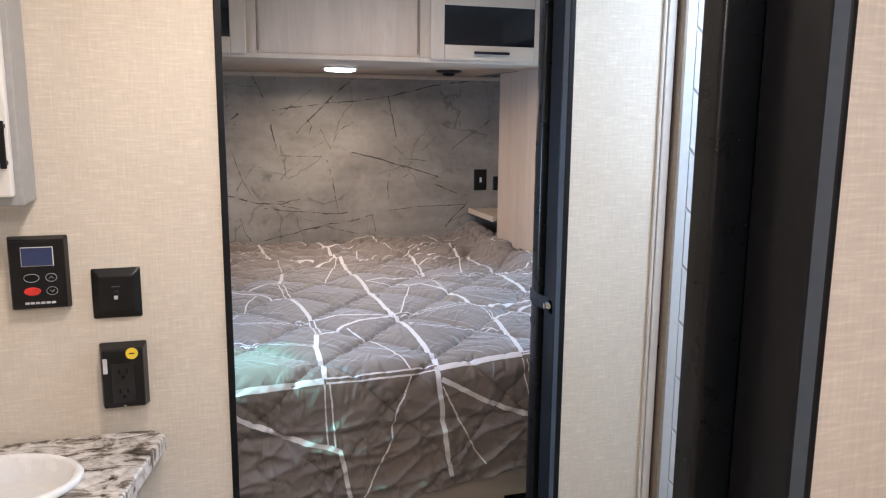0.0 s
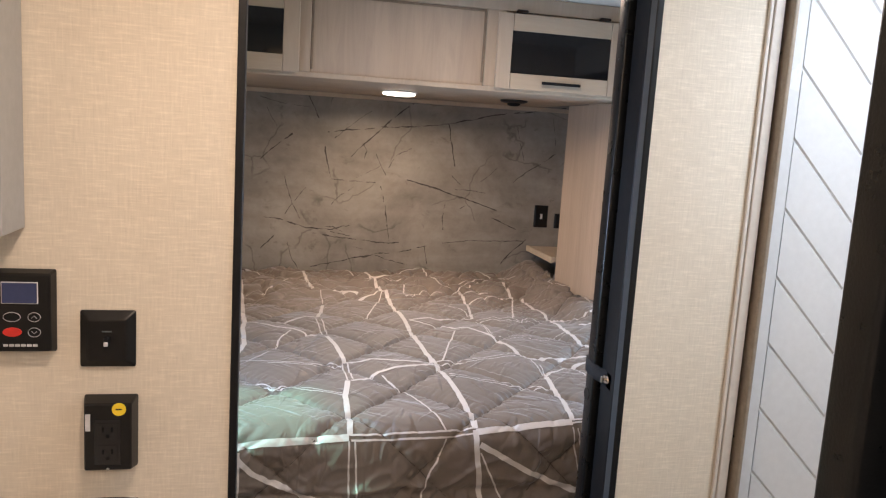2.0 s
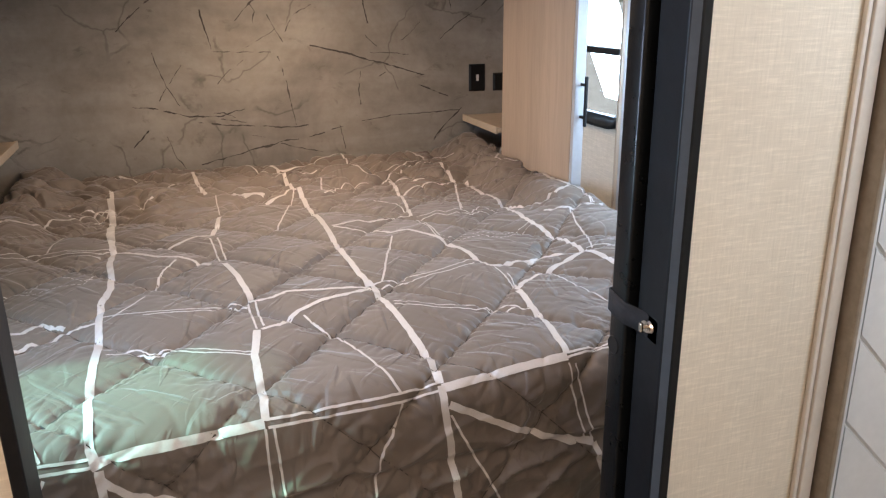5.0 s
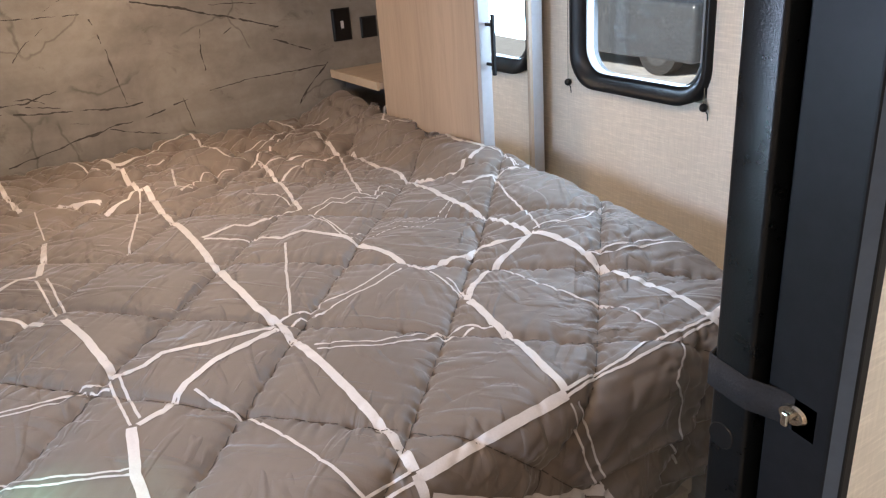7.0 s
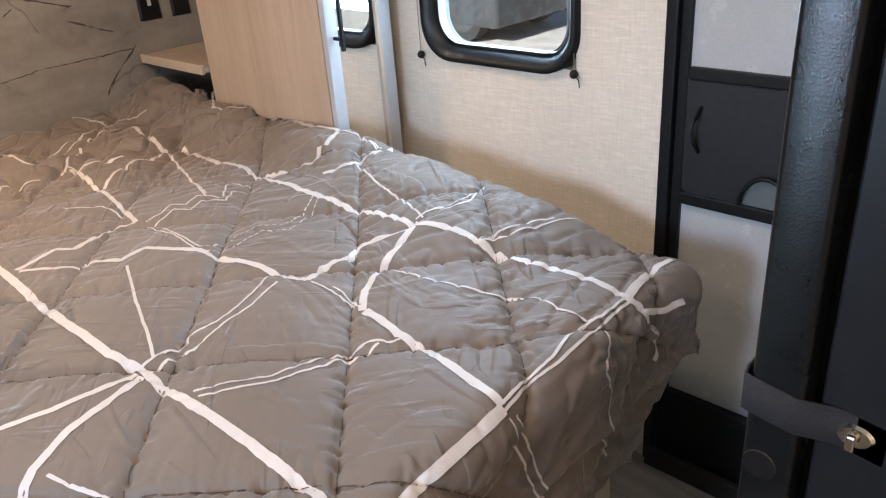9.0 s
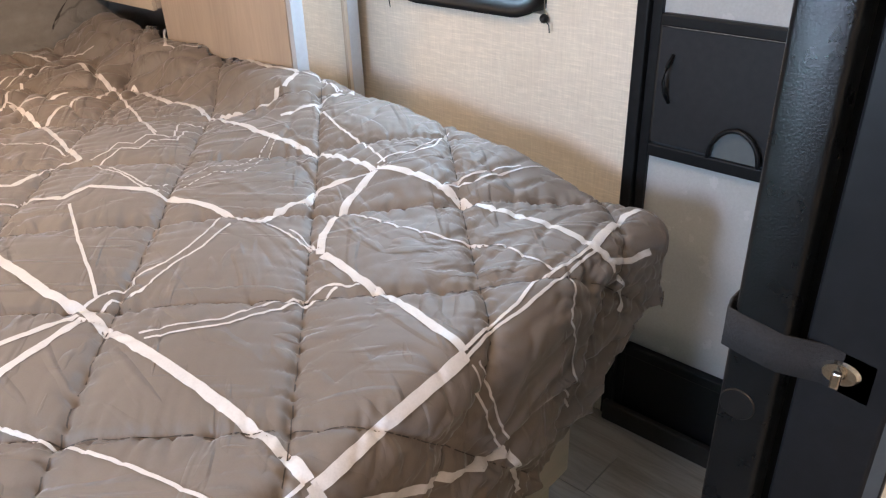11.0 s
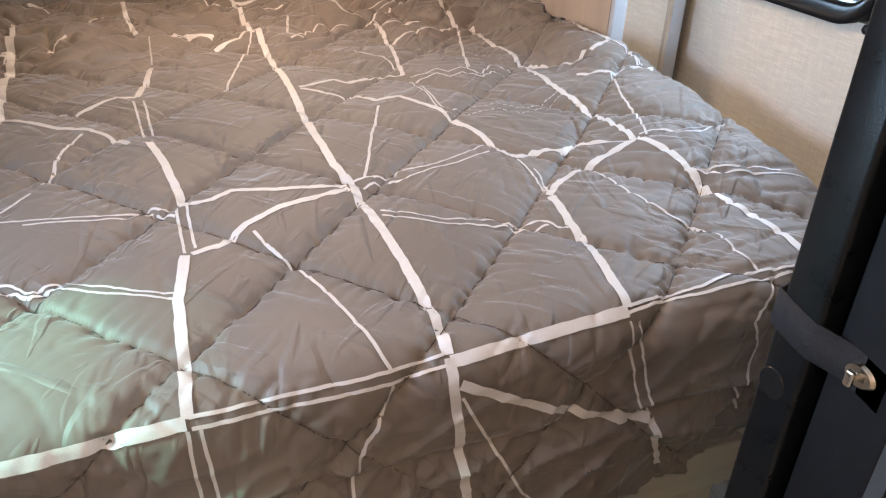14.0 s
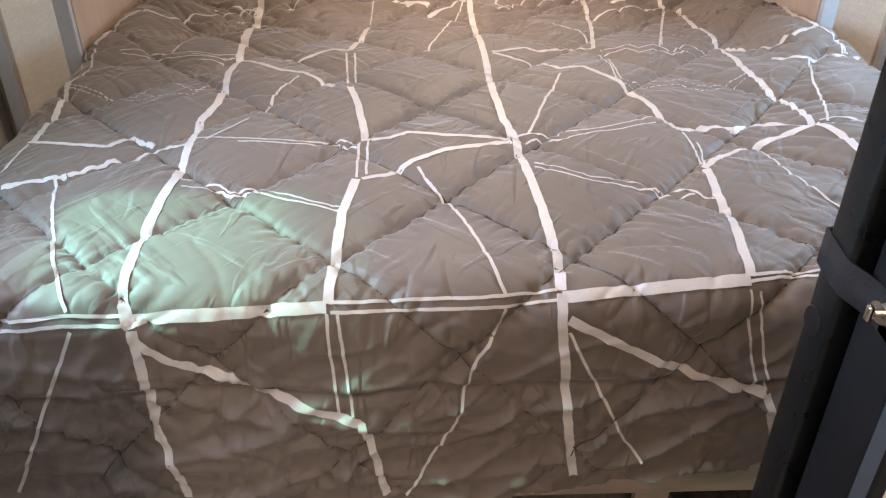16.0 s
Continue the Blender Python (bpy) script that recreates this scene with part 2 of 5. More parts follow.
# body paint darkened so that the sunlit truck looks shaded
VAN = plain("shade_dark_body_paint", (0.050, 0.056, 0.064), 0.25, grain=0.03)
SILL = plain("dark_ribbed_sill", (0.022, 0.018, 0.015), 0.7, grain=0.35, scale=220, bump=0.6)
TYRE = plain("tyre", (0.02, 0.02, 0.02), 0.8)
PANE_CLEAR = glass_mat("window_pane", (0.86, 0.90, 0.90))
PANE_GREEN = glass_mat("green_tinted_pane", (0.46, 0.88, 0.76))
LAMP_GLOW = glow_mat("lamp_lens", (1.0, 0.86, 0.68), 9.0)
SHADE = plain("grey_pleated_shade", (0.10, 0.10, 0.11), 0.8)
m_, nt_, p_ = nodes_of("mirror")
p_.inputs["Metallic"].default_value, p_.inputs["Roughness"].default_value = 1.0, 0.02
p_.inputs["Base Color"].default_value = (0.86, 0.88, 0.88, 1)
MIRROR = m_


# ---- builders ----
def link(name, bm, mat, parent=None, label=""):
    me = bpy.data.meshes.new(name)
    bm.to_mesh(me)
    bm.free()
    for m in mat if isinstance(mat, (list, tuple)) else [mat]:
        me.materials.append(m)
    ob = new(name, me)
    ob.parent = parent
    if label:
        tagged(ob, label)
    return ob


part = link


def thing(name, label, category, group="", kind="", at=(0, 0, 0)):
    ob = new(name)
    ob.location = at
    ob.empty_display_size = 0.05
    return tagged(ob, label, category, group, kind)


def smooth(bm):
    for f in bm.faces:
        f.smooth = True
    return bm


def box(bm, lo, hi, bev=0.0, seg=2):
    lo, hi = Vector(lo), Vector(hi)
    made = bmesh.ops.create_cube(bm, size=1.0, matrix=Matrix.Translation((lo + hi) / 2) @ Matrix.Diagonal((*(hi - lo), 1)))
    if bev:
        es = list({e for v in made["verts"] for e in v.link_edges})
        bmesh.ops.bevel(bm, geom=es, offset=bev, segments=seg, profile=0.5, affect="EDGES")
    return bm


def boxes(*specs, bev=0.0, seg=2):
    bm = bmesh.new()
    for lo, hi in specs:
        box(bm, lo, hi, bev, seg)
    return bm


def cyl(bm, p, q, r, r2=None, n=20):
    p, q = Vector(p), Vector(q)
    m = Matrix.Translation((p + q) / 2) @ (q - p).to_track_quat("Z", "Y").to_matrix().to_4x4()
    bmesh.ops.create_cone(bm, cap_ends=True, segments=n, radius1=r, radius2=r if r2 is None else r2, depth=(q - p).length, matrix=m)
    return bm


def tube(points, r, n=8):
    """A round cord or bar swept along points."""
    bm = bmesh.new()
    rings = []
    pts = [Vector(p) for p in points]
    for i, p in enumerate(pts):
        d = (pts[min(i + 1, len(pts) - 1)] - pts[max(i - 1, 0)]).normalized()
        u = d.orthogonal().normalized()
        if abs(d.dot(Vector((0, 0, 1)))) < 0.95:
            u = d.cross(Vector((0, 0, 1))).normalized()
        w = d.cross(u)
        rings.append([bm.verts.new(p + r * (math.cos(a) * u + math.sin(a) * w)) for a in (2 * math.pi * k / n for k in range(n))])
    for a, b in zip(rings, rings[1:]):
        for k in range(n):
            bm.faces.new((a[k], a[(k + 1) % n], b[(k + 1) % n], b[k])).smooth = True
    bm.faces.new(rings[0][::-1])
    bm.faces.new(rings[-1])
    bmesh.ops.recalc_face_normals(bm, faces=bm.faces)
    return bm


def rounded_outline(y0, y1, z0, z1, r, n=7):
    pts = []
    for cy, cz, a0 in ((y1 - r, z1 - r, 0), (y0 + r, z1 - r, 90), (y0 + r, z0 + r, 180), (y1 - r, z0 + r, 270)):
        for k in range(n + 1):
            a = radians(a0 + 90 * k / n)
            pts.append((cy + r * math.cos(a), cz + r * math.sin(a)))
    return pts


def ring_frame(x0, x1, outer, inner):
    """A frame between two outlines in the y-z plane, from x0 to x1, with a rounded inner lip."""
    bm = bmesh.new()
    rows = []
    for x, pts in ((x0, outer), (x1, outer), (x1, [((a[0] * 2 + b[0]) / 3, (a[1] * 2 + b[1]) / 3) for a, b in zip(outer, inner)]), (x0 * 0.45 + x1 * 0.55, inner), (x0, inner)):
        rows.append([bm.verts.new((x, y, z)) for y, z in pts])
    n = len(outer)
    for a, b in zip(rows, rows[1:] + rows[:1]):
        for k in range(n):
            bm.faces.new((a[k], a[(k + 1) % n], b[(k + 1) % n], b[k])).smooth = True
    bmesh.ops.recalc_face_normals(bm, faces=bm.faces)
    return bm


def rect_frame(x0, x1, z0, z1, w, h, y0, y1, bev=0.002):
    """One connected rectangular frame standing in the x-z plane; w: stile width, h: rail width."""
    bm = bmesh.new()
    o = [(x0, z0), (x1, z0), (x1, z1), (x0, z1)]
    i = [(x0 + w, z0 + h), (x1 - w, z0 + h), (x1 - w, z1 - h), (x0 + w, z1 - h)]
    rows = [[bm.verts.new((px, y, pz)) for px, pz in pts] for y, pts in ((y0, o), (y1, o), (y1, i), (y0, i))]
    for a, b in zip(rows, rows[1:] + rows[:1]):
        for k in range(4):
            bm.faces.new((a[k], a[(k + 1) % 4], b[(k + 1) % 4], b[k]))
    bmesh.ops.recalc_face_normals(bm, faces=bm.faces)
    es = [e for e in bm.edges if len({round(v.co.y, 5) for v in e.verts}) == 1 and not (e.verts[0].co.x != e.verts[1].co.x and e.verts[0].co.z != e.verts[1].co.z)]
    bmesh.ops.bevel(bm, geom=es, offset=bev, segments=2, affect="EDGES", profile=0.5)
    return bm


def wall(name, specs, mat, label, bev=0.0):
    return tagged(link(name, boxes(*specs, bev=bev), mat), label, "wall", kind="structure")


# ---- shell ----
XL, XR, YH, ZC = -0.72, 1.69, 2.585, 2.06
Y0 = -2.6
floor = tagged(link("floor", boxes(((XL - 0.1, Y0 - 0.1, -0.06), (XR + 0.1, YH + 0.1, -0.006))), FLOOR), "grey wood-look vinyl plank floor of the trailer", "floor", kind="structure")
tagged(link("ceiling", boxes(((XL - 0.1, Y0 - 0.1, ZC), (1.12, YH + 0.1, ZC + 0.06)), ((1.12, Y0 - 0.1, ZC), (XR + 0.1, -0.63, ZC + 0.06)), ((1.12, -0.27, ZC), (XR + 0.1, YH + 0.1, ZC + 0.06)), ((1.48, -0.63, ZC), (XR + 0.1, -0.27, ZC + 0.06))), CEILING), "smooth white trailer ceiling panel", "ceiling", kind="structure")
wall_head = wall("wall_head", [((XL - 0.06, YH, -0.05), (XR + 0.06, YH + 0.06, ZC))], MARBLE, "grey marble-print panel wall behind the bed with thin dark veins")
wall("wall_back", [((XL - 0.06, Y0 - 0.06, -0.05), (XR + 0.06, Y0, ZC))], LINEN, "linen-textured cream wall at the rear of the hall")

# right side wall with a window and an entry door opening
WY0, WY1, WZ0, WZ1 = 1.012, 1.474, 1.006, 1.53
DY0, DY1, DZ1 = 0.150, 0.789, 1.90
T = 0.05
wall("wall_right", [((XR, Y0, -0.05), (XR + T, DY0, ZC)), ((XR, DY0, DZ1), (XR + T, DY1, ZC)), ((XR, DY1, -0.05), (XR + T, WY0, ZC)), ((XR, WY0, -0.05), (XR + T, WY1, WZ0)),
                    ((XR, WY0, WZ1), (XR + T, WY1, ZC)), ((XR, WY1, -0.05), (XR + T, YH, ZC))], LINEN_SIDE, "linen-textured cream side wall with window and entry door")
# left side wall with a matching window
LY0, LY1, LZ0, LZ1 = 0.42, 0.90, 1.06, 1.46
wall("wall_left", [((XL - T, Y0, -0.05), (XL, LY0, ZC)), ((XL - T, LY0, -0.05), (XL, LY1, LZ0)), ((XL - T, LY0, LZ1), (XL, LY1, ZC)), ((XL - T, LY1, -0.05), (XL, YH, ZC))], LINEN_SIDE, "linen-textured cream side wall with a window")

# partition between bathroom and bedroom, opening 0.77 m wide
wall("wall_partition_left", [((XL, 0.0, 0.0), (-0.028, 0.045, ZC))], LINEN, "linen-textured cream partition wall beside the bedroom opening")
wall("wall_partition_right", [((0.7815, 0.066, 0.0), (1.038, 0.110, ZC))], LINEN, "linen-textured cream narrow wall panel between door and shower")
wall("wall_partition_header", [((-0.028, 0.0, 1.93), (0.7815, 0.045, ZC))], LINEN, "linen-textured cream header above the bedroom opening")
wall("wall_partition_shower", [((1.038, 0.0955, 0.0), (XR, 0.135, ZC))], LINEN, "wall behind the shower surround")
# first doorway, from hall to bathroom
wall("wall_hall_right", [((0.458, -1.085, 0.0), (XR, -1.003, ZC)), ((0.452, -0.952, 0.0), (XR, -0.925, ZC))], LINEN, "linen-textured cream wall beside the bathroom doorway")
wall("wall_hall_left", [((XL, -1.085, 0.0), (-0.36, -0.978, ZC))], LINEN, "linen-textured cream wall beside the bathroom doorway")
wall("wall_hall_header", [((-0.36, -1.085, 1.93), (0.466, -0.925, ZC))], LINEN, "linen-textured cream header above the bathroom doorway")

# black edging of the bedroom opening
tagged(link("door_trim", boxes(((-0.028, -0.004, 0.0), (-0.014, 0.05, 1.93)), bev=0.002), BLACK), "thin black edge trim on the bedroom opening", "trim", kind="structure")


def door_side(x, y, w, depth, name):
    """Black jamb board lining the doorway, with a chamfered front corner."""
    bm = bmesh.new()
    pts = [(x, y + depth), (x, y + 0.012), (x + 0.0105, y), (x + w, y), (x + w, y + depth)]
    rows = [[bm.verts.new((px, py, z)) for px, py in pts] for z in (0.0, 1.93)]
    for k in range(5):
        bm.faces.new((rows[0][k], rows[0][(k + 1) % 5], rows[1][(k + 1) % 5], rows[1][k]))
    bm.faces.new(rows[0])
    bm.faces.new(rows[1][::-1])
    bmesh.ops.recalc_face_normals(bm, faces=bm.faces)
    bmesh.ops.bevel(bm, geom=[e for e in bm.edges if e.verts[0].co.z != e.verts[1].co.z], offset=0.002, segments=2, affect="EDGES", profile=0.5)
    # the chamfer takes the paler colour that imitates its reflection
    for f in bm.faces:
        if f.normal.x < -0.3 and f.normal.y < -0.3 and f.calc_area() > 0.005:
            f.material_index = 1
    return tagged(link(name, bm, [BLACK, EDGE_SHEEN]), "black jamb board lining the edge of the doorway", "trim", kind="structure")


door_side(0.757, 0.063, 0.024, 0.075, "door_jamb_1")
door_side(0.441, -1.090, 0.0165, 0.092, "door_jamb_2")


def sliding_door(x, y, w, t):
    d = thing("sliding_door", "black sliding door pushed open into its wall pocket", "door", "sliding doors", at=(x, y, 0.0))
    part("stile", smooth(boxes(((0, 0, 0.012), (0.05, t, 1.92)), bev=0.005, seg=3)), BLACK_TEX, d, "black textured door edge")
    part("door_panel", boxes(((0.05, 0.006, 0.012), (w, t - 0.006, 1.92))), CHARCOAL, d)
    bm = bmesh.new()
    bmesh.ops.create_cone(bm, cap_ends=True, segments=24, radius1=0.0145, radius2=0.0135, depth=0.0012, matrix=pose(-0.001, t / 2 + 0.005, 0.968, 0, -90, 0))
    part("screw_cap", bm, BLACK_PLASTIC, d, "round black screw cover")
    return d


sliding_door(0.743, 0.147, 0.30, 0.042)
sliding_door(0.399, -0.995, 0.30, 0.034)
# black strip set into the pocket gap in place of its shade
tagged(link("door_pocket_gap", boxes(((0.772, 0.1385, 0.0), (0.785, 0.1465, 1.93))), MATT_BLACK), "black strip standing in for the dark gap of the door pocket", "trim", kind="structure")

# strap with a turn-lock stud, from the sliding door to the casing
strap = thing("door_strap", "black webbing strap with a nickel turn-lock stud", "strap", at=(0.759, 0.110, 1.022))
bm = bmesh.new()
path = [(0.030, 0.0865, 0.014), (-0.004, 0.0868, 0.014), (-0.0165, 0.084, 0.013), (-0.0175, 0.070, 0.011), (-0.0175, 0.050, 0.008), (-0.016, 0.040, 0.006), (-0.008, 0.026, 0.003), (-0.003, 0.012, 0.002), (-0.002, 0.0, 0.0), (-0.002, -0.022, -0.003)]
rows = [[bm.verts.new((px, py, pz + h)) for h in (-0.017, 0.0, 0.017)] for px, py, pz in path]
for a, b in zip(rows, rows[1:]):
    for m in (0, 1):
        bm.faces.new((a[m], b[m], b[m + 1], a[m + 1])).smooth = True
st = part("webbing", bm, WEBBING, strap)
st.modifiers.new("thick", "SOLIDIFY").thickness = 0.0022
bm = bmesh.new()
bmesh.ops.create_cone(bm, cap_ends=True, segments=28, radius1=0.0125, radius2=0.0105, depth=0.003, matrix=pose(-0.0045, 0.0, 0.0, 0, -90, 0) @ Matrix.Diagonal((0.8, 1.15, 1, 1)))
plate_ = part("stud_plate", bm, CHROME, strap, "oval nickel plate")
bm = boxes(((-0.016, -0.0035, -0.007), (-0.011, 0.0035, 0.007)), bev=0.0015)
cyl(bm, (-0.005, 0, 0), (-0.012, 0, 0), 0.003, n=12)
part("turn_button", bm, CHROME, plate_, "nickel turn button")

# cream corner trim, bronze shower jamb and white shower surround
tagged(link("corner_trim", boxes(((1.012, 0.057, 0.0), (1.020, 0.065, ZC)), ((1.022, 0.054, 0.0), (1.044, 0.065, ZC)), bev=0.002), TRIM), "cream corner moulding beside the shower", "trim", kind="structure")
jamb = thing("shower_door_jamb", "bronze metal shower door jamb with small screws", "shower jamb", at=(1.050, 0.03, 0))
part("channel", boxes(((0.0, 0.0, 0.0), (0.010, 0.062, ZC)), bev=0.003), TRIM_DARK, jamb)
for z in (0.905, 1.735, 0.30):
    part("screw", smooth(cyl(bmesh.new(), (0.0, 0.032, z), (-0.003, 0.032, z), 0.004, 0.0025, 12)), BLACK_PLASTIC, jamb)
surround = thing("shower_surround", "glossy white shower wall panel with chevron grooves", "shower wall", at=(1.061, 0.078, 0.0))
# chevron planks, each a slanted strip, meeting at a centre line
HALF, RISE, STEP, EDGE = 0.172, -0.175, 0.1497, 0.056
part("border", boxes(((0, -0.004, 0.0), (EDGE - 0.002, 0.0, ZC - 0.002)), bev=0.001), SHOWER_WHITE, surround)
part("backing", boxes(((0, 0.0, 0.0), (XR - 1.063, 0.010, ZC - 0.002))), SHOWER_WHITE, surround)
for side in range(4):
    xa = EDGE + side * HALF
    for k in range(-2, 16):
        z = k * STEP + 0.064
        za, zb = (z, z + RISE) if side % 2 == 0 else (z + RISE, z)
        bm = bmesh.new()
        g = 0.0012
        corners = [(xa, za + g), (xa + HALF, zb + g), (xa + HALF, zb + STEP - g), (xa, za + STEP - g)]
        corners = [(px, min(max(pz, 0.0), ZC - 0.004)) for px, pz in corners]
        if corners[2][1] - corners[1][1] < 0.02 or corners[3][1] - corners[0][1] < 0.02 or xa + HALF > XR - 1.061:
            bm.free()
            continue
        c = Vector((sum(p[0] for p in corners) / 4, 0, sum(p[1] for p in corners) / 4))
        back = [bm.verts.new((px, 0.0, pz)) for px, pz in corners]
        front = [bm.verts.new((px, -0.004, pz + (0.005 if i < 2 else -0.005))) for i, (px, pz) in enumerate(corners)]
        bm.faces.new(front)
        for i in range(4):
            bm.faces.new((back[i], back[(i + 1) % 4], front[(i + 1) % 4], front[i]))
        bmesh.ops.recalc_face_normals(bm, faces=bm.faces)
        part("plank", bm, SHOWER_WHITE, surround)

# ---- bathroom fittings ----
vanity = thing("bathroom_vanity", "white vanity cabinet under a veined counter", "cabinet", at=(-0.44, -0.15, 0.0))
part("body", boxes(((-0.188, -0.16, 0.06), (0.22, 0.148, 0.815)), bev=0.002), WHITE_CAB, vanity)
part("plinth", boxes(((-0.188, -0.12, 0.0), (0.21, 0.148, 0.06))), BLACK, vanity)
for dx in (-0.185, 0.02):
    d = part("door", boxes(((dx, -0.178, 0.10), (dx + 0.195, -0.161, 0.78)), bev=0.003), WHITE_CAB, vanity)
    part("handle", boxes(((dx + 0.12, -0.20, 0.70), (dx + 0.132, -0.178, 0.76)), bev=0.003), BLACK, d)


def counter_top():
    bm = bmesh.new()
    xa, xb, ya, yb = XL + 0.003, -0.155, -0.36, -0.003
    cx, cy, ra, rb, n = -0.44, -0.20, 0.145, 0.11, 48
    out = []
    for k in range(n):
        a = 2 * math.pi * k / n
        ca, sa = math.cos(a), math.sin(a)
        tx = ((xb - cx) if ca > 0 else (xa - cx)) / ca if abs(ca) > 1e-6 else 9
        ty = ((yb - cy) if sa > 0 else (ya - cy)) / sa if abs(sa) > 1e-6 else 9
        t = min(tx, ty)
        # the free front corner is cut at a slant
        out.append((cx + t * ca - (0.075 * max(0, -(cy + t * sa) - 0.03) / 0.33 if cx + t * ca > -0.2 else 0), cy + t * sa))
    rows = []
    for z, f in ((0.818, "o"), (0.846, "o"), (0.850, "i2"), (0.850, "h"), (0.818, "h")):
        row = []
        for k, (px, py) in enumerate(out):
            a = 2 * math.pi * k / n
            if f == "o":
                p = (px, py)
            elif f == "i2":
                p = (cx + (px - cx) * 0.985, cy + (py - cy) * 0.985)
            else:
                p = (cx + ra * math.cos(a), cy + rb * math.sin(a))
            row.append(bm.verts.new((p[0], p[1], z)))
        rows.append(row)
    for a, b in zip(rows, rows[1:] + rows[:1]):
        for k in range(n):
            bm.faces.new((a[k], a[(k + 1) % n], b[(k + 1) % n], b[k]))
    bmesh.ops.recalc_face_normals(bm, faces=bm.faces)
    return bm


tagged(link("counter", counter_top(), COUNTER), "black, grey and white veined counter with a slanted end", "counter")


def bowl(cx, cy, z, a, b, depth):
    bm = bmesh.new()
    n, prof = 40, [(1.10, 0.0), (1.12, 0.008), (1.06, 0.014), (1.0, 0.008), (0.93, -0.03), (0.78, -0.08), (0.45, -depth), (0.08, -depth - 0.01)]
    rows = [[bm.verts.new((cx + a * f * math.cos(2 * math.pi * k / n), cy + b * f * math.sin(2 * math.pi * k / n), z + h)) for k in range(n)] for f, h in prof]
    for p, q in zip(rows, rows[1:]):
        for k in range(n):
            bm.faces.new((p[k], p[(k + 1) % n], q[(k + 1) % n], q[k])).smooth = True
    bm.faces.new(rows[-1])
    bmesh.ops.recalc_face_normals(bm, faces=bm.faces)
    return bm


sink = thing("bathroom_sink", "white oval drop-in bathroom sink in the counter", "sink", at=(-0.44, -0.20, 0.851))
part("basin", bowl(0, 0, 0, 0.138, 0.102, 0.12), WHITE, sink)
part("drain", smooth(cyl(bmesh.new(), (0, 0, -0.128), (0, 0, -0.122), 0.02)), CHROME, sink)

cab = thing("medicine_cabinet", "wall cabinet with a white door, sides coloured grey for shade, and black handle", "cabinet", at=(-0.542, -0.06, 1.330))
# body is grey because its side is shaded; the shade is in the colour
part("body", boxes(((-0.115, -0.055, 0.0), (0.180, 0.058, 0.62)), bev=0.002), CAB_SHADE_GREY, cab)
d = part("door", boxes(((-0.108, -0.078, 0.018), (0.170, -0.057, 0.60)), bev=0.004), WHITE_CAB, cab, "white door panel")
part("handle", boxes(((0.158, -0.098, 0.068), (0.168, -0.092, 0.148)), ((0.159, -0.095, 0.073), (0.167, -0.077, 0.081)), ((0.159, -0.095, 0.135), (0.167, -0.077, 0.143)), bev=0.0015), BLACK, d, "black bar handle")


def plate(x, z, w, h, depth, inset):
    bm = bmesh.new()
    a = [(x - w / 2, z - h / 2), (x + w / 2, z - h / 2), (x + w / 2, z + h / 2), (x - w / 2, z + h / 2)]
    b = [(x - w / 2 + inset, z - h / 2 + inset), (x + w / 2 - inset, z - h / 2 + inset), (x + w / 2 - inset, z + h / 2 - inset), (x - w / 2 + inset, z + h / 2 - inset)]
    rows = [[bm.verts.new((px, y, pz)) for px, pz in pts] for y, pts in ((0, a), (-0.003, a), (-depth, b))]
    for p, q in zip(rows, rows[1:]):
        for k in range(4):
            bm.faces.new((p[k], p[(k + 1) % 4], q[(k + 1) % 4], q[k]))
    bm.faces.new(rows[-1])
    bm.faces.new(rows[0][::-1])
    bmesh.ops.recalc_face_normals(bm, faces=bm.faces)
    vs = [e for e in bm.edges if abs(e.verts[0].co.y - e.verts[1].co.y) > 1e-5 or (e.verts[0].co.y < -depth + 1e-4 and e.verts[1].co.y < -depth + 1e-4)]
    bmesh.ops.bevel(bm, geom=vs, offset=0.003, segments=2, affect="EDGES", profile=0.5)
    return bm


sw = thing("light_switch", "square black switch plate with a small toggle", "switch", at=(-0.233, -0.001, 1.141))
part("plate", plate(0, 0, 0.090, 0.100, 0.014, 0.014), BLACK_PLASTIC, sw)
part("toggle", boxes(((-0.0045, -0.023, -0.007), (0.0045, -0.013, 0.007)), bev=0.002), BLACK, sw)
part("toggle_tip", boxes(((-0.0035, -0.0255, -0.0085), (0.0035, -0.0225, -0.001)), bev=0.001), PALE, sw, "small pale toggle tip")
part("marking", boxes(((-0.008, -0.0148, 0.014), (0.008, -0.0142, 0.0165))), LATCH, sw)

ot = thing("wall_outlet", "black surface-mounted double outlet with a yellow sticker", "outlet", at=(-0.228, -0.001, 0.974))
body = part("housing", plate(0, 0, 0.088, 0.132, 0.034, 0.006), BLACK_PLASTIC, ot)
part("face", boxes(((-0.0215, -0.0352, -0.050), (0.0215, -0.0335, 0.032)), bev=0.001), OUTLET_FACE, ot, "glossy black receptacle face")
for z in (0.010, -0.030):
    r = part("receptacle", boxes(((-0.0165, -0.0360, z - 0.014), (0.0165, -0.0350, z + 0.016)), bev=0.0006), OUTLET_FACE, ot)
    for dx in (-0.007, 0.007):
        part("slot", boxes(((dx - 0.0014, -0.0364, z), (dx + 0.0014, -0.0359, z + 0.009))), MATT_BLACK, r)
    part("ground_hole", boxes(((-0.003, -0.0364, z - 0.010), (0.003, -0.0359, z - 0.004)), bev=0.0002), MATT_BLACK, r)
part("screw", smooth(cyl(bmesh.new(), (0, -0.0338, -0.058), (0, -0.0350, -0.058), 0.0028, 0.002, 12)), CAB_SHADE_GREY, ot)
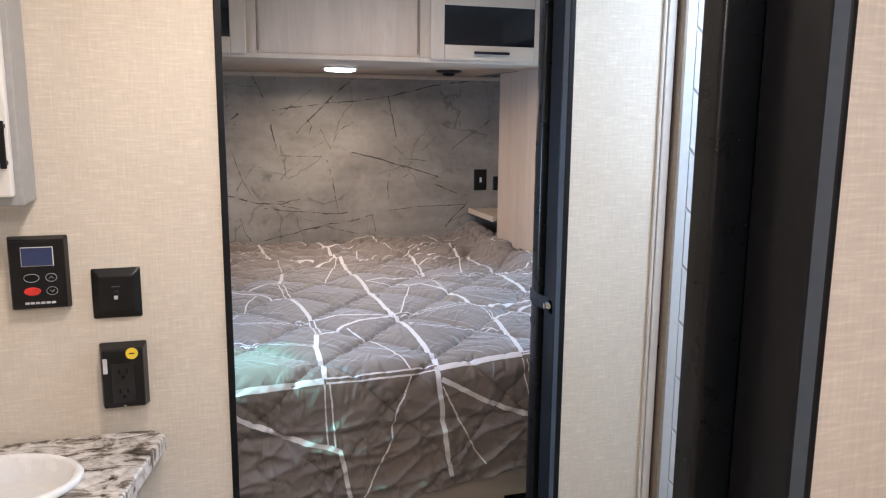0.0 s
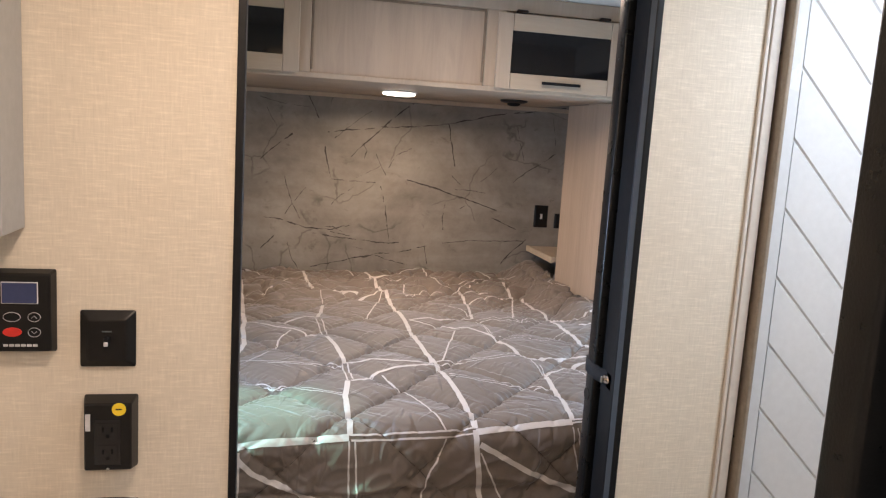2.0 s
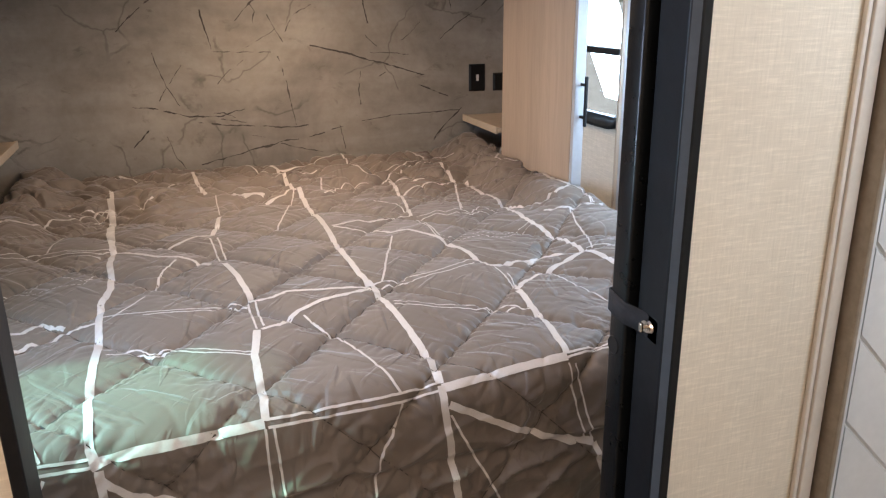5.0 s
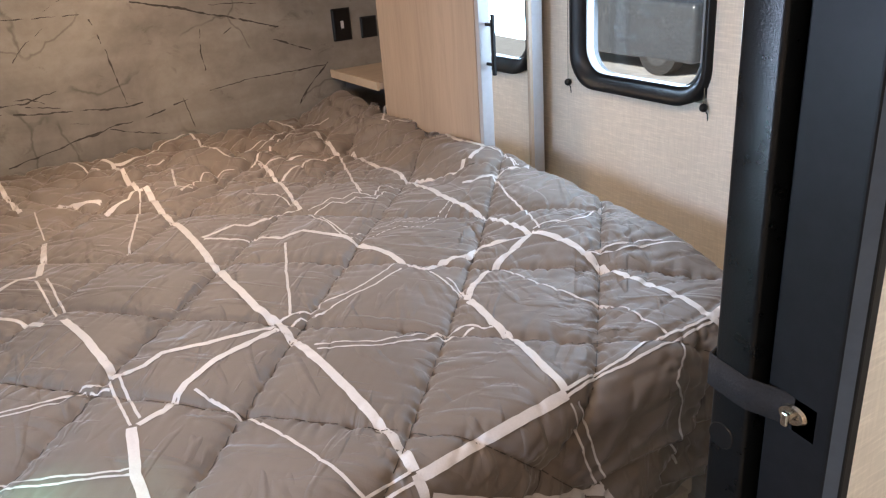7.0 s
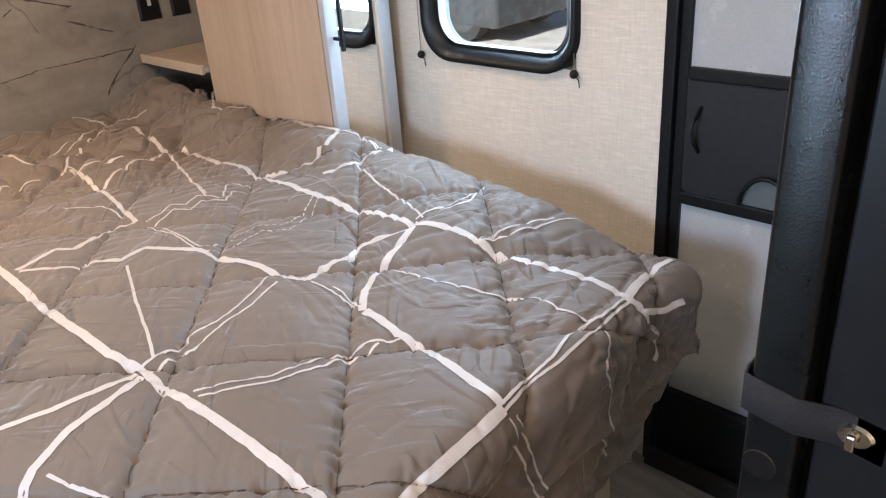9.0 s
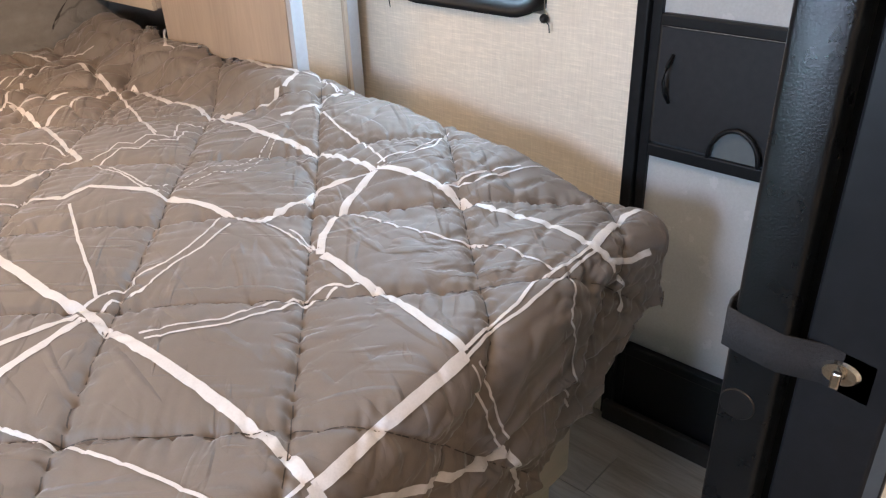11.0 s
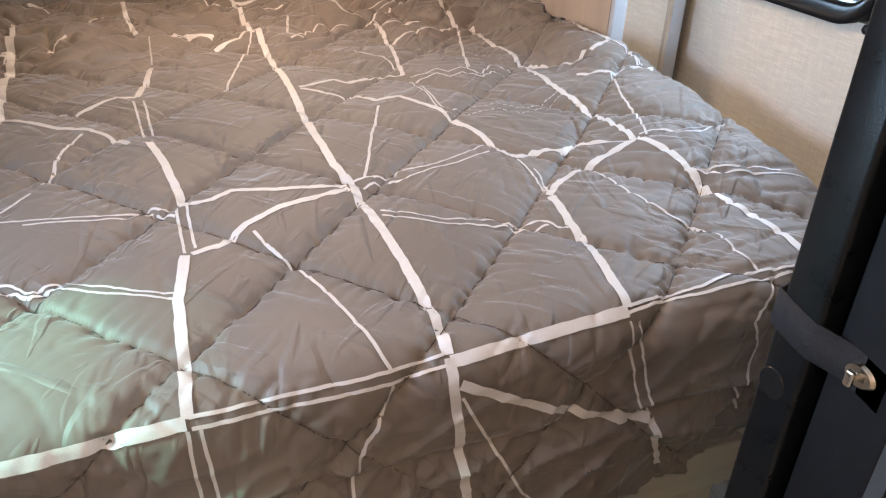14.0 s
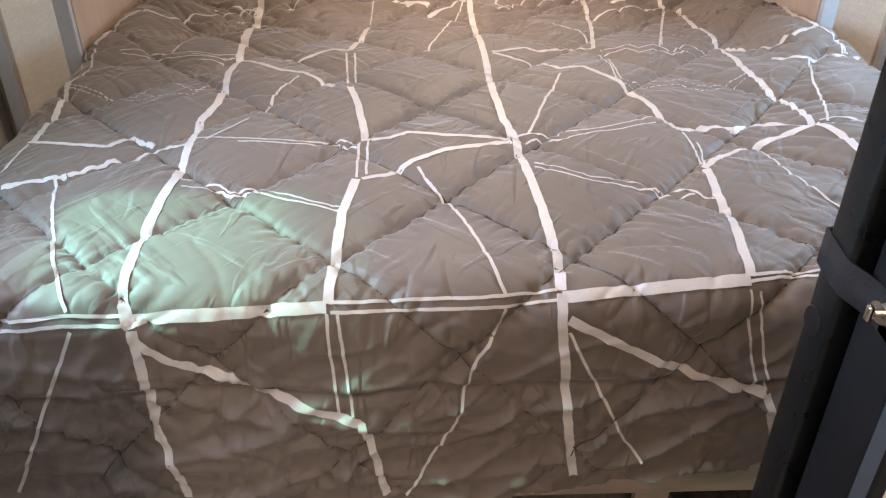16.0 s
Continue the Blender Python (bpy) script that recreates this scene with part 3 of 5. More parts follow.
stk = part("sticker", cyl(bmesh.new(), (0.018, -0.0338, 0.050), (0.018, -0.0348, 0.050), 0.0115, n=28), YELLOW, ot, "round yellow sticker")
part("mark", boxes(((0.013, -0.0353, 0.049), (0.023, -0.0347, 0.0515))), BLACK, stk)
part("tag", boxes(((-0.036, -0.0352, 0.012), (-0.028, -0.0336, 0.042))), PALE, ot, "small white label")

th = thing("control_panel", "black control panel with blue display and red button", "control panel", at=(-0.365, -0.001, 1.197))
part("housing", plate(-0.002, -0.0075, 0.104, 0.142, 0.022, 0.005), BLACK_PLASTIC, th)
part("bezel", boxes(((-0.029, -0.0235, 0.008), (0.027, -0.0215, 0.045)), bev=0.001), PALE, th)
part("display", boxes(((-0.0275, -0.0245, 0.0095), (0.0255, -0.0225, 0.0435))), SCREEN, th, "dark blue display")
for n_, (bx, bz, w_) in enumerate(((-0.013, -0.014, 0.013), (0.021, -0.014, 0.0095), (-0.013, -0.040, 0.0145), (0.021, -0.040, 0.0095))):
    bm = cyl(bmesh.new(), (0, -0.0215, 0), (0, -0.0245, 0), 0.0085, n=24)
    bmesh.ops.transform(bm, matrix=Matrix.Translation((bx, 0, bz)) @ Matrix.Diagonal((w_ / 0.0085, 1, 0.9, 1)), verts=bm.verts)
    b = part("button", bm, RED if n_ == 2 else BLACK, th, "red rubber button" if n_ == 2 else "")
    if n_ != 2:
        part("button_ring", tube([(bx + w_ * math.cos(a), -0.0246, bz + 0.0078 * math.sin(a)) for a in [k * math.pi / 12 for k in range(25)]], 0.0005, 6), PALE, th)
        if n_ in (1, 3):
            s_ = 1 if n_ == 1 else -1
            part("arrow", tube([(bx - 0.004, -0.0248, bz - 0.002 * s_), (bx, -0.0248, bz + 0.0025 * s_), (bx + 0.004, -0.0248, bz - 0.002 * s_)], 0.0005, 6), PALE, th)
part("lettering", boxes(*[((-0.027 + 0.009 * k, -0.0236, -0.0650), (-0.020 + 0.009 * k, -0.0218, -0.0610)) for k in range(6)]), PALE, th)

# ---- bedroom: overhead cabinet and wardrobes ----
CX = 0.479                      # centre line of the bed alcove
CF = 1.50                       # front of the overhead cabinet
WI, WL, WF = 1.420, -0.455, 1.595           # inner sides and front of the wardrobes
UZ = 1.702                      # underside of the overhead cabinet

oc = thing("overhead_cabinet", "pale wood overhead cabinet with two smoked-glass flip-up doors", "cabinet", at=(CX, CF, UZ))
HW = WI - CX - 0.003
HT = ZC - UZ - 0.002
part("carcass", boxes(((WL - CX + 0.003, 0.02, 0.0), (HW, YH - CF - 0.002, HT))), WOOD_X, oc)
part("face_frame", boxes(((WL - CX + 0.003, 0.0, 0.0), (HW, 0.02, 0.018)), ((WL - CX + 0.003, 0.0, 0.300), (HW, 0.02, HT)), ((-0.40, 0.0, 0.018), (-0.325, 0.02, 0.300)), ((0.325, 0.0, 0.018), (0.40, 0.02, 0.300)), bev=0.002), WOOD_FRAME, oc)
part("centre_panel", boxes(((-0.325, 0.010, 0.018), (0.325, 0.0195, 0.300))), WOOD, oc)
# shadow lines of the moulding as brown strips: left, right and top only
for x0, x1, z0, z1 in ((-0.324, -0.315, 0.030, 0.299), (0.315, 0.324, 0.030, 0.299), (-0.314, 0.314, 0.290, 0.299)):
    part("panel_moulding", boxes(((x0, 0.004, z0), (x1, 0.0098, z1)), bev=0.002), PANEL_SHADOW, oc, "moulding strip coloured brown as the shadow line of the panel")
for s in (-1, 1):
    x0, x1 = (0.365, 0.880) if s > 0 else (-0.880, -0.365)
    d = part("door", rect_frame(x0 + 0.001, x1 - 0.001, 0.013, 0.291, 0.054, 0.056, -0.012, -0.002), WOOD_FRAME, oc, "framed flip-up door")
    for xa in (x0, x1 - 0.058):
        part("stile", boxes(((xa, -0.020, 0.012), (xa + 0.058, -0.0122, 0.292)), bev=0.003), WOOD_FRAME, d)
    for z0, z1 in ((0.012, 0.072), (0.229, 0.292)):
        part("rail", boxes(((x0 + 0.0592, -0.0195, z0), (x1 - 0.0592, -0.0122, z1)), bev=0.002), WOOD_RAIL, d)
    part("glass", boxes(((x0 + 0.056, -0.013, 0.072), (x1 - 0.056, -0.008, 0.233))), DARK_GLASS, d, "smoked black glass")
    hx = (x0 + x1) / 2
    part("handle", boxes(((hx - 0.078, -0.046, 0.036), (hx + 0.078, -0.036, 0.047)), ((hx - 0.066, -0.04, 0.038), (hx - 0.058, -0.019, 0.045)), ((hx + 0.058, -0.04, 0.038), (hx + 0.066, -0.019, 0.045)), bev=0.002), BLACK, d, "black bar handle")
    for hx2 in (x0 + 0.09, x1 - 0.09):
        part("hinge", smooth(boxes(((hx2 - 0.022, -0.026, 0.294), (hx2 + 0.022, -0.004, 0.306)), bev=0.004)), HINGE, d)
tagged(link("head_moulding", boxes(((XL + 0.003, YH - 0.014, UZ - 0.022), (XR - 0.003, YH - 0.001, UZ - 0.001)), bev=0.003), WOOD_FRAME), "pale wood moulding under the overhead cabinet", "trim", kind="structure")


def puck(cx, cy, a, b, depth, z):
    bm = bmesh.new()
    n, rows = 36, []
    for f, h in ((1.0, 0.0), (1.0, -0.006), (0.93, -depth * 0.65), (0.7, -depth * 0.92), (0.3, -depth)):
        rows.append([bm.verts.new((cx + a * f * math.cos(2 * math.pi * k / n), cy + b * f * math.sin(2 * math.pi * k / n), z + h)) for k in range(n)])
    for p, q in zip(rows, rows[1:]):
        for k in range(n):
            bm.faces.new((p[k], p[(k + 1) % n], q[(k + 1) % n], q[k])).smooth = True
    bm.faces.new(rows[-1])
    bm.faces.new(rows[0][::-1])
    bmesh.ops.recalc_face_normals(bm, faces=bm.faces)
    return bm


pl = thing("puck_light", "white oval puck light glowing under the overhead cabinet", "lamp", at=(0.562, 2.01, UZ))
part("base", puck(0, 0, 0.080, 0.056, 0.007, -0.001), WHITE, pl)
part("lens", puck(0, 0, 0.072, 0.048, 0.013, -0.008), LAMP_GLOW, pl, "glowing lens")
lamp("puck_lamp", "AREA", look((0.562, 2.01, UZ - 0.045), (0.562, 1.95, 0.0)), 11, (1.0, 0.73, 0.48), size=0.15, spread=radians(174))
sp = thing("ceiling_speaker", "dark round speaker under the overhead cabinet", "speaker", at=(1.095, 2.03, UZ))
part("housing", puck(0, 0, 0.062, 0.062, 0.014, -0.001), BLACK_PLASTIC, sp)
part("grille", puck(0, 0, 0.030, 0.030, 0.014, -0.013), MATT_BLACK, sp)


def wardrobe(s):
    """s = 1: against the right wall; -1: against the left wall. Mirrored door towards the foot of the bed."""
    side = XR if s > 0 else XL
    inner = WI if s > 0 else WL
    w = abs(side - inner) - 0.002
    wd = thing("wardrobe", "pale wood wardrobe beside the bed with a mirrored door", "wardrobe", "bedside wardrobes", at=(inner, WF, 0.0))
    X = lambda a, b: (min(s * a, s * b), max(s * a, s * b))

    def b3(a, b, y0, y1, z0, z1):
        lo, hi = X(a, b)
        return ((lo, y0, z0), (hi, y1, z1))
    depth = 0.585
    part("side_panel", boxes(b3(0.0, 0.016, 0.0, depth, 0.0, UZ - 0.002), bev=0.002), WOOD, wd)
    part("back_panel", boxes(b3(0.016, w, depth - 0.016, depth, 0.0, UZ - 0.002)), WOOD, wd)
    part("top_panel", boxes(b3(0.016, w, 0.0, depth - 0.016, UZ - 0.02, UZ - 0.002)), WOOD_X, wd)
    part("post", boxes(b3(w - 0.042, w, 0.042, 0.085, 0.0, UZ - 0.022), bev=0.002), WOOD_FRAME, wd, "cream corner post")
    da, db = X(0.002, w - 0.045)
    d = part("door", rect_frame(da, db, 0.02, UZ - 0.03, 0.038, 0.06, -0.02, -0.002), PALE_FRAME, wd, "pale grey framed door")
    part("stile", boxes(b3(0.174, w - 0.082, -0.019, -0.004, 0.082, UZ - 0.092), bev=0.001), WOOD_FRAME, d, "cream inner stile")
    part("mirror", boxes(b3(0.038, 0.173, -0.013, -0.009, 0.078, UZ - 0.088)), MIRROR, d, "mirror glass")
    lo, hi = X(0.022, 0.032)
    part("handle", boxes(((lo, -0.056, 1.05), (hi, -0.046, 1.215)), ((lo, -0.05, 1.075), (hi, -0.019, 1.084)), ((lo, -0.05, 1.182), (hi, -0.019, 1.191)), bev=0.002), BLACK, d, "black bar handle")
    # shelf and upper wall of the niche between wardrobe and head wall
    sh = thing("niche_shelf", "pale wood bedside shelf in the niche", "shelf", "bedside shelves", at=(inner, YH, 0.955))
    part("board", boxes(b3(-0.012, w, -0.400, -0.004, -0.022, 0.0), bev=0.003), WOOD_X, sh)
    part("front_edge", boxes(b3(-0.024, -0.0125, -0.400, -0.004, -0.026, 0.004), bev=0.002), WOOD_RAIL, sh)


wardrobe(1)
wardrobe(-1)


def head_outlet(x, z, w, h, usb, label):
    o = thing("wall_outlet", label, "outlet", "bedside outlets", at=(x, YH - 0.001, z))
    part("plate", plate(0, 0, w, h, 0.008, 0.006), BLACK_PLASTIC, o)
    if usb:
        part("insert", boxes(((-0.006, -0.0095, -0.014), (0.006, -0.0078, 0.014))), PALE, o, "small pale insert")


head_outlet(1.467, 1.120, 0.078, 0.120, True, "black charging outlet on the marble-print wall")
head_outlet(1.581, 1.098, 0.070, 0.080, False, "small black outlet plate in the bedside niche")

# veins printed across the head wall, as thin broken strips


def vein(width, *pts):
    bm = bmesh.new()
    prev = None
    for a, b in zip(pts, pts[1:]):
        dx, dz = b[0] - a[0], b[1] - a[1]
        l = math.hypot(dx, dz)
        n = max(5, int(l / 0.010))
        for k in range(n + 1):
            f = k / n
            x, z = a[0] + dx * f, a[1] + dz * f
            q = noise.noise(Vector((x * 14, z * 14, width))) + 0.6 * noise.noise(Vector((x * 60, z * 60, width)))
            x, z = x - dz / l * 0.006 * q, z + dx / l * 0.006 * q
            w = 0.00098 * width * (0.70 + 1.4 * noise.noise(Vector((x * 26, z * 26, 9.0))) + 0.9 * noise.noise(Vector((x * 90, z * 90, 3.0))))
            if w < 0.0001:
                prev = None
                continue
            row = (bm.verts.new((x - dz / l * w, YH - 0.0008, z + dx / l * w)), bm.verts.new((x + dz / l * w, YH - 0.0008, z - dx / l * w)))
            if prev:
                bm.faces.new((prev[0], row[0], row[1], prev[1]))
            prev = row
    part("vein", bm, VEIN, wall_head)


vein(2.4, (0.298, 1.509), (0.575, 1.544), (0.750, 1.558), (0.944, 1.591), (1.201, 1.653), (1.563, 1.708))
vein(3.2, (0.419, 1.388), (0.575, 1.544), (0.773, 1.712))
vein(2, (0.191, 1.712), (0.219, 1.639), (0.251, 1.571))
vein(2.6, (-0.029, 1.353), (0.045, 1.422), (0.123, 1.488))
vein(2.4, (0.286, 1.441), (0.306, 1.341), (0.319, 1.277))
vein(2, (0.484, 1.454), (0.501, 1.420), (0.487, 1.384), (0.495, 1.348))
vein(1.6, (0.551, 1.410), (0.581, 1.351), (0.609, 1.301))
vein(1.6, (0.619, 1.338), (0.653, 1.404), (0.732, 1.444))
vein(1.4, (0.322, 1.267), (0.425, 1.263), (0.555, 1.261))
vein(2.4, (0.578, 1.242), (0.610, 1.133), (0.642, 0.956))
vein(3.0, (0.716, 1.283), (0.852, 1.250), (1.039, 1.197), (1.246, 1.133))
vein(2.6, (1.187, 1.098), (1.249, 1.076), (1.331, 1.045))
vein(1.6, (0.091, 1.270), (0.132, 1.136), (0.172, 1.058))
vein(2, (0.097, 1.081), (0.145, 1.150), (0.197, 1.221))
vein(2.4, (-0.026, 1.069), (0.091, 1.049), (0.210, 1.016))
vein(2.2, (0.210, 1.016), (0.331, 1.010), (0.431, 1.034))
vein(2.4, (0.239, 0.987), (0.375, 0.967), (0.506, 0.955), (0.595, 0.948), (0.691, 0.952))
vein(2.8, (0.236, 0.812), (0.435, 0.857), (0.582, 0.888), (0.760, 0.912))
vein(2.2, (0.790, 0.924), (0.926, 0.952), (1.080, 0.974), (1.384, 0.982))
vein(2, (0.818, 0.988), (0.832, 0.913), (0.852, 0.838))
vein(2.4, (1.232, 0.816), (1.292, 0.894), (1.392, 0.990))
vein(2.4, (1.293, 1.295), (1.376, 1.358), (1.524, 1.462))
vein(1.4, (1.298, 1.588), (1.320, 1.499), (1.348, 1.417))
vein(2.6, (0.926, 1.583), (0.949, 1.468), (0.969, 1.366))
vein(2, (0.956, 1.321), (1.004, 1.270))
vein(1.8, (0.929, 1.170), (0.920, 1.096), (0.926, 1.027))
vein(1.8, (1.010, 1.143), (1.048, 1.166))
vein(2.6, (-0.024, 0.890), (0.044, 0.970))
vein(2, (0.567, 0.881), (0.627, 0.859), (0.748, 0.830))
vein(1.0, (0.334, 1.477), (0.404, 1.536), (0.515, 1.626))
vein(1.2, (-0.004, 1.612), (0.023, 1.552), (0.058, 1.498))
vein(1.2, (-0.039, 1.657), (0.070, 1.636), (0.199, 1.624))
vein(1.4, (1.419, 1.690), (1.567, 1.646))
vein(1.2, (0.328, 1.141), (0.384, 1.193), (0.440, 1.231))
vein(1.0, (0.453, 1.282), (0.552, 1.335), (0.596, 1.366))
vein(1.2, (1.097, 1.281), (1.202, 1.366))
vein(1.2, (0.593, 1.680), (0.604, 1.645))
vein(1.0, (1.494, 1.649), (1.520, 1.507))
vein(1.2, (0.113, 0.935), (0.143, 0.848), (0.179, 0.775))
vein(2.0, (0.302, 1.025), (0.345, 1.022), (0.389, 0.997))
vein(1.4, (0.331, 0.996), (0.432, 0.980))
vein(1.2, (0.449, 0.924), (0.507, 0.913))
vein(1.2, (0.974, 1.247), (1.146, 1.234))

# ---- bed ----
BX0, BX1, BY0, BY1, BZ, BR = -0.395, 1.420, 0.622, 2.57, 0.740, 0.062
bed = thing("bed_platform", "pale wood storage platform under the bed", "bed base", at=(0.54, 1.5, 0.0))
part("deck", boxes(((-0.84, -0.86, 0.30), (0.74, 1.05, 0.345)), bev=0.003), WOOD_X, bed)
part("foot_rail", boxes(((-0.84, -0.885, 0.235), (0.70, -0.862, 0.345)), bev=0.003), WOOD_X, bed)
for x0, x1 in ((-0.84, -0.72), (-0.30, -0.235), (0.262, 0.329), (0.53, 0.678)):
    part("support", boxes(((x0, -0.858, 0.0), (x1, -0.838, 0.299)), bev=0.002), WOOD, bed)
for x in (-0.82, -0.05, 0.64):
    part("side_board", boxes(((x, -0.836, 0.0), (x + 0.02, 1.05, 0.299))), WOOD, bed)
# black sheet added deep under the platform to darken the gap below the bed
part("dark_backing", boxes(((-0.70, 0.2, 0.0), (0.70, 0.215, 0.299))), BLACK, bed)
mat_ = thing("mattress", "white mattress hidden under the comforter", "mattress", at=(0.54, 1.6, 0.346))
part("core", smooth(boxes(((-0.84, -0.93, 0.0), (0.80, 0.94, 0.33)), bev=0.05, seg=4)), WHITE_CAB, mat_)


def profile(d, lean=0.045):
    a = min(d / BR, math.pi / 2)
    extra = max(0.0, d - BR * math.pi / 2)
    return BR * math.sin(a) + lean * extra, BR * (1 - math.cos(a)) + extra


def fold(v, period, offset):
    return abs(math.sin(math.pi * (v - offset) / period))


def near0(v, a, c):
    k = min(1.0, max(0.0, (v - a) / (c - a)))
    return k * k * (3 - 2 * k)


# spacing and start of the two families of quilting rows
PA, OA, PB, OB = 0.393, -0.016, 0.385, 0.140


def row_a(sx, sy):
    return sx - sy + 0.03 * (sx + sy - 1.3)


def row_b(sx, sy):
    """Rows the other way, pulled askew across the middle of the bed."""
    s = sx + sy
    return s - 0.11 * (sx - sy + 0.35) * math.exp(-(((s - 1.9) / 0.28) ** 2))


def sheet(sx, sy, up=0.0):
    """The comforter: sheet coordinates in metres to a place, with quilting puffs, wrinkles and drape."""
    dx = BX0 - sx if sx < BX0 else sx - BX1 if sx > BX1 else 0.0
    dy = BY0 - sy if sy < BY0 else 0.0
    d = math.hypot(dx, dy)
    ux, uy = ((-dx if sx < BX0 else dx) / d, -dy / d) if d > 1e-9 else (0.0, 0.0)
    x, y = min(max(sx, BX0), BX1), max(sy, BY0)
    out, drop = profile(d, 0.045 if sx < BX1 else 0.045 - 0.405 * dx / max(d, 1e-6))
    # quilted diamonds
    fa, fb = fold(row_a(sx, sy), PA, OA), fold(row_b(sx, sy), PB, OB)
    puff = 0.013 * (fa ** 0.5) * (fb ** 0.5)
    notch = 0.005 * (math.exp(-((fa / 0.09) ** 2)) + math.exp(-((fb / 0.09) ** 2)))
    wob = Vector((sx, sy, 0.0))
    # gathers that run out across the seams, with a few long creases
    na = 1 - abs(noise.noise(Vector(((sx + sy) * 21, (sx - sy) * 5, 3.0)))) * 2.6
    nb = 1 - abs(noise.noise(Vector(((sx - sy) * 21, (sx + sy) * 5, 9.0)))) * 2.6
    ga = math.exp(-fa / 0.38) * max(0.0, na) ** 3
    gb = math.exp(-fb / 0.38) * max(0.0, nb) ** 3
    r3 = 1 - abs(noise.noise(Vector((sx * 4 - sy * 6, sy * 4 + sx * 7, 12.0)))) * 3.0
    gate = max(0.0, noise.noise(wob * 4.1) + 0.1)
    # short sharp puckers beside the stitching
    pa = max(0.0, 1 - abs(noise.noise(Vector(((sx + sy) * 40, (sx - sy) * 8, 23.0)))) * 3.2) ** 3 * math.exp(-fa / 0.22)
    pb = max(0.0, 1 - abs(noise.noise(Vector(((sx - sy) * 40, (sx + sy) * 8, 29.0)))) * 3.2) ** 3 * math.exp(-fb / 0.22)
    crease = 0.0042 * (pa + pb) + 0.0095 * (ga + gb) + 0.012 * gate * max(0.0, r3) ** 8 + notch
    lump = 0.007 * noise.noise(wob * 2.4)
    head = max(0.0, (sy - 1.75) / 0.8)
    rumple = (0.030 * noise.noise(wob * 6.3) + 0.016 * noise.noise(wob * 13.0)) * min(1.0, head * 1.6)
    rumple -= 0.022 * min(1.0, head * 2.2) * max(0.0, 1 - abs(noise.noise(Vector((sx * 9, sy * 11, 41.0)))) * 3.0) ** 3
    rumple -= 0.007 * max(0.0, 1 - abs(noise.noise(Vector((sx * 6 + sy * 7, sy * 16, 47.0)))) * 3.4) ** 4 * near0(sx, 0.85, 1.2)
    rise = 0.035 * min(1.0, max(0.0, (sy - 0.75) / 0.6)) + 0.022 * near0(sy, 1.9, 2.3)
    # bunched up against the wardrobes, fuller along the window side
    rise += 0.068 * near0(sy, 1.34, 1.56) * near0(sx, 1.22, 1.36) + 0.04 * near0(sy, 1.45, 1.65) * near0(-sx, 0.22, 0.36)
    rise += 0.040 * near0(sx, 1.08, 1.36) * near0(sy, 0.72, 1.0) * (1 - near0(sy, 1.34, 1.56))
    corner = min(1.0, 5.0 * min(dx, dy)) + (0.5 if sx > BX1 else 0.0)
    hang = (1 - 0.25 * min(1.0, corner)) * min(1.0, max(0.0, d - 0.05) / 0.22)
    s_along = sx - sy
    rw = 1 - abs(noise.noise(Vector((s_along * 5 + d * 7, d * 8 - s_along * 5, 6.0)))) * 2.4
    rv = 1 - abs(noise.noise(Vector((s_along * 3 - d * 5, d * 10, 16.0)))) * 2.4
    fine_ = 1 - abs(noise.noise(Vector((s_along * 11 + d * 15, d * 15 - s_along * 9, 36.0)))) * 2.6
    wave = hang * (0.022 * noise.noise(Vector((s_along * 3.1, d * 2.2, 1.0))) + 0.013 * max(0.0, rw) ** 3 + 0.012 * max(0.0, rv) ** 3 - 0.010 - 0.014 * math.exp(-(((d - 0.225) / 0.014) ** 2)) + 0.0042 * max(0.0, fine_) ** 4)
    # deeper folds where the corner gathers
    wave *= 1 + 0.35 * near0(sx, 0.95, 1.25)
    bump = puff * (1 - 0.45 * hang) - crease + lump * (1 - hang) + rumple + wave + up
    t = min(1.0, d / (BR * 1.57))
    ang = t * math.pi / 2
    return Vector((x + ux * (out + bump * math.sin(ang)), y + uy * (out + bump * math.sin(ang)), BZ + rise - drop + bump * math.cos(ang)))


def hangs(sx, sy):
    """How far past the edge of the bed a place on the comforter lies."""
    return math.hypot(max(BX0 - sx, sx - BX1, 0.0), max(BY0 - sy, 0.0))


def drape_length(sx):
    """How far the hem hangs below the edge at the foot."""
    return 0.476 + 0.012 * noise.noise(Vector((sx * 1.7, 0, 2.0))) - 0.115 * max(0.0, sx - 0.36) - 0.40 * max(0.0, sx - 1.05)


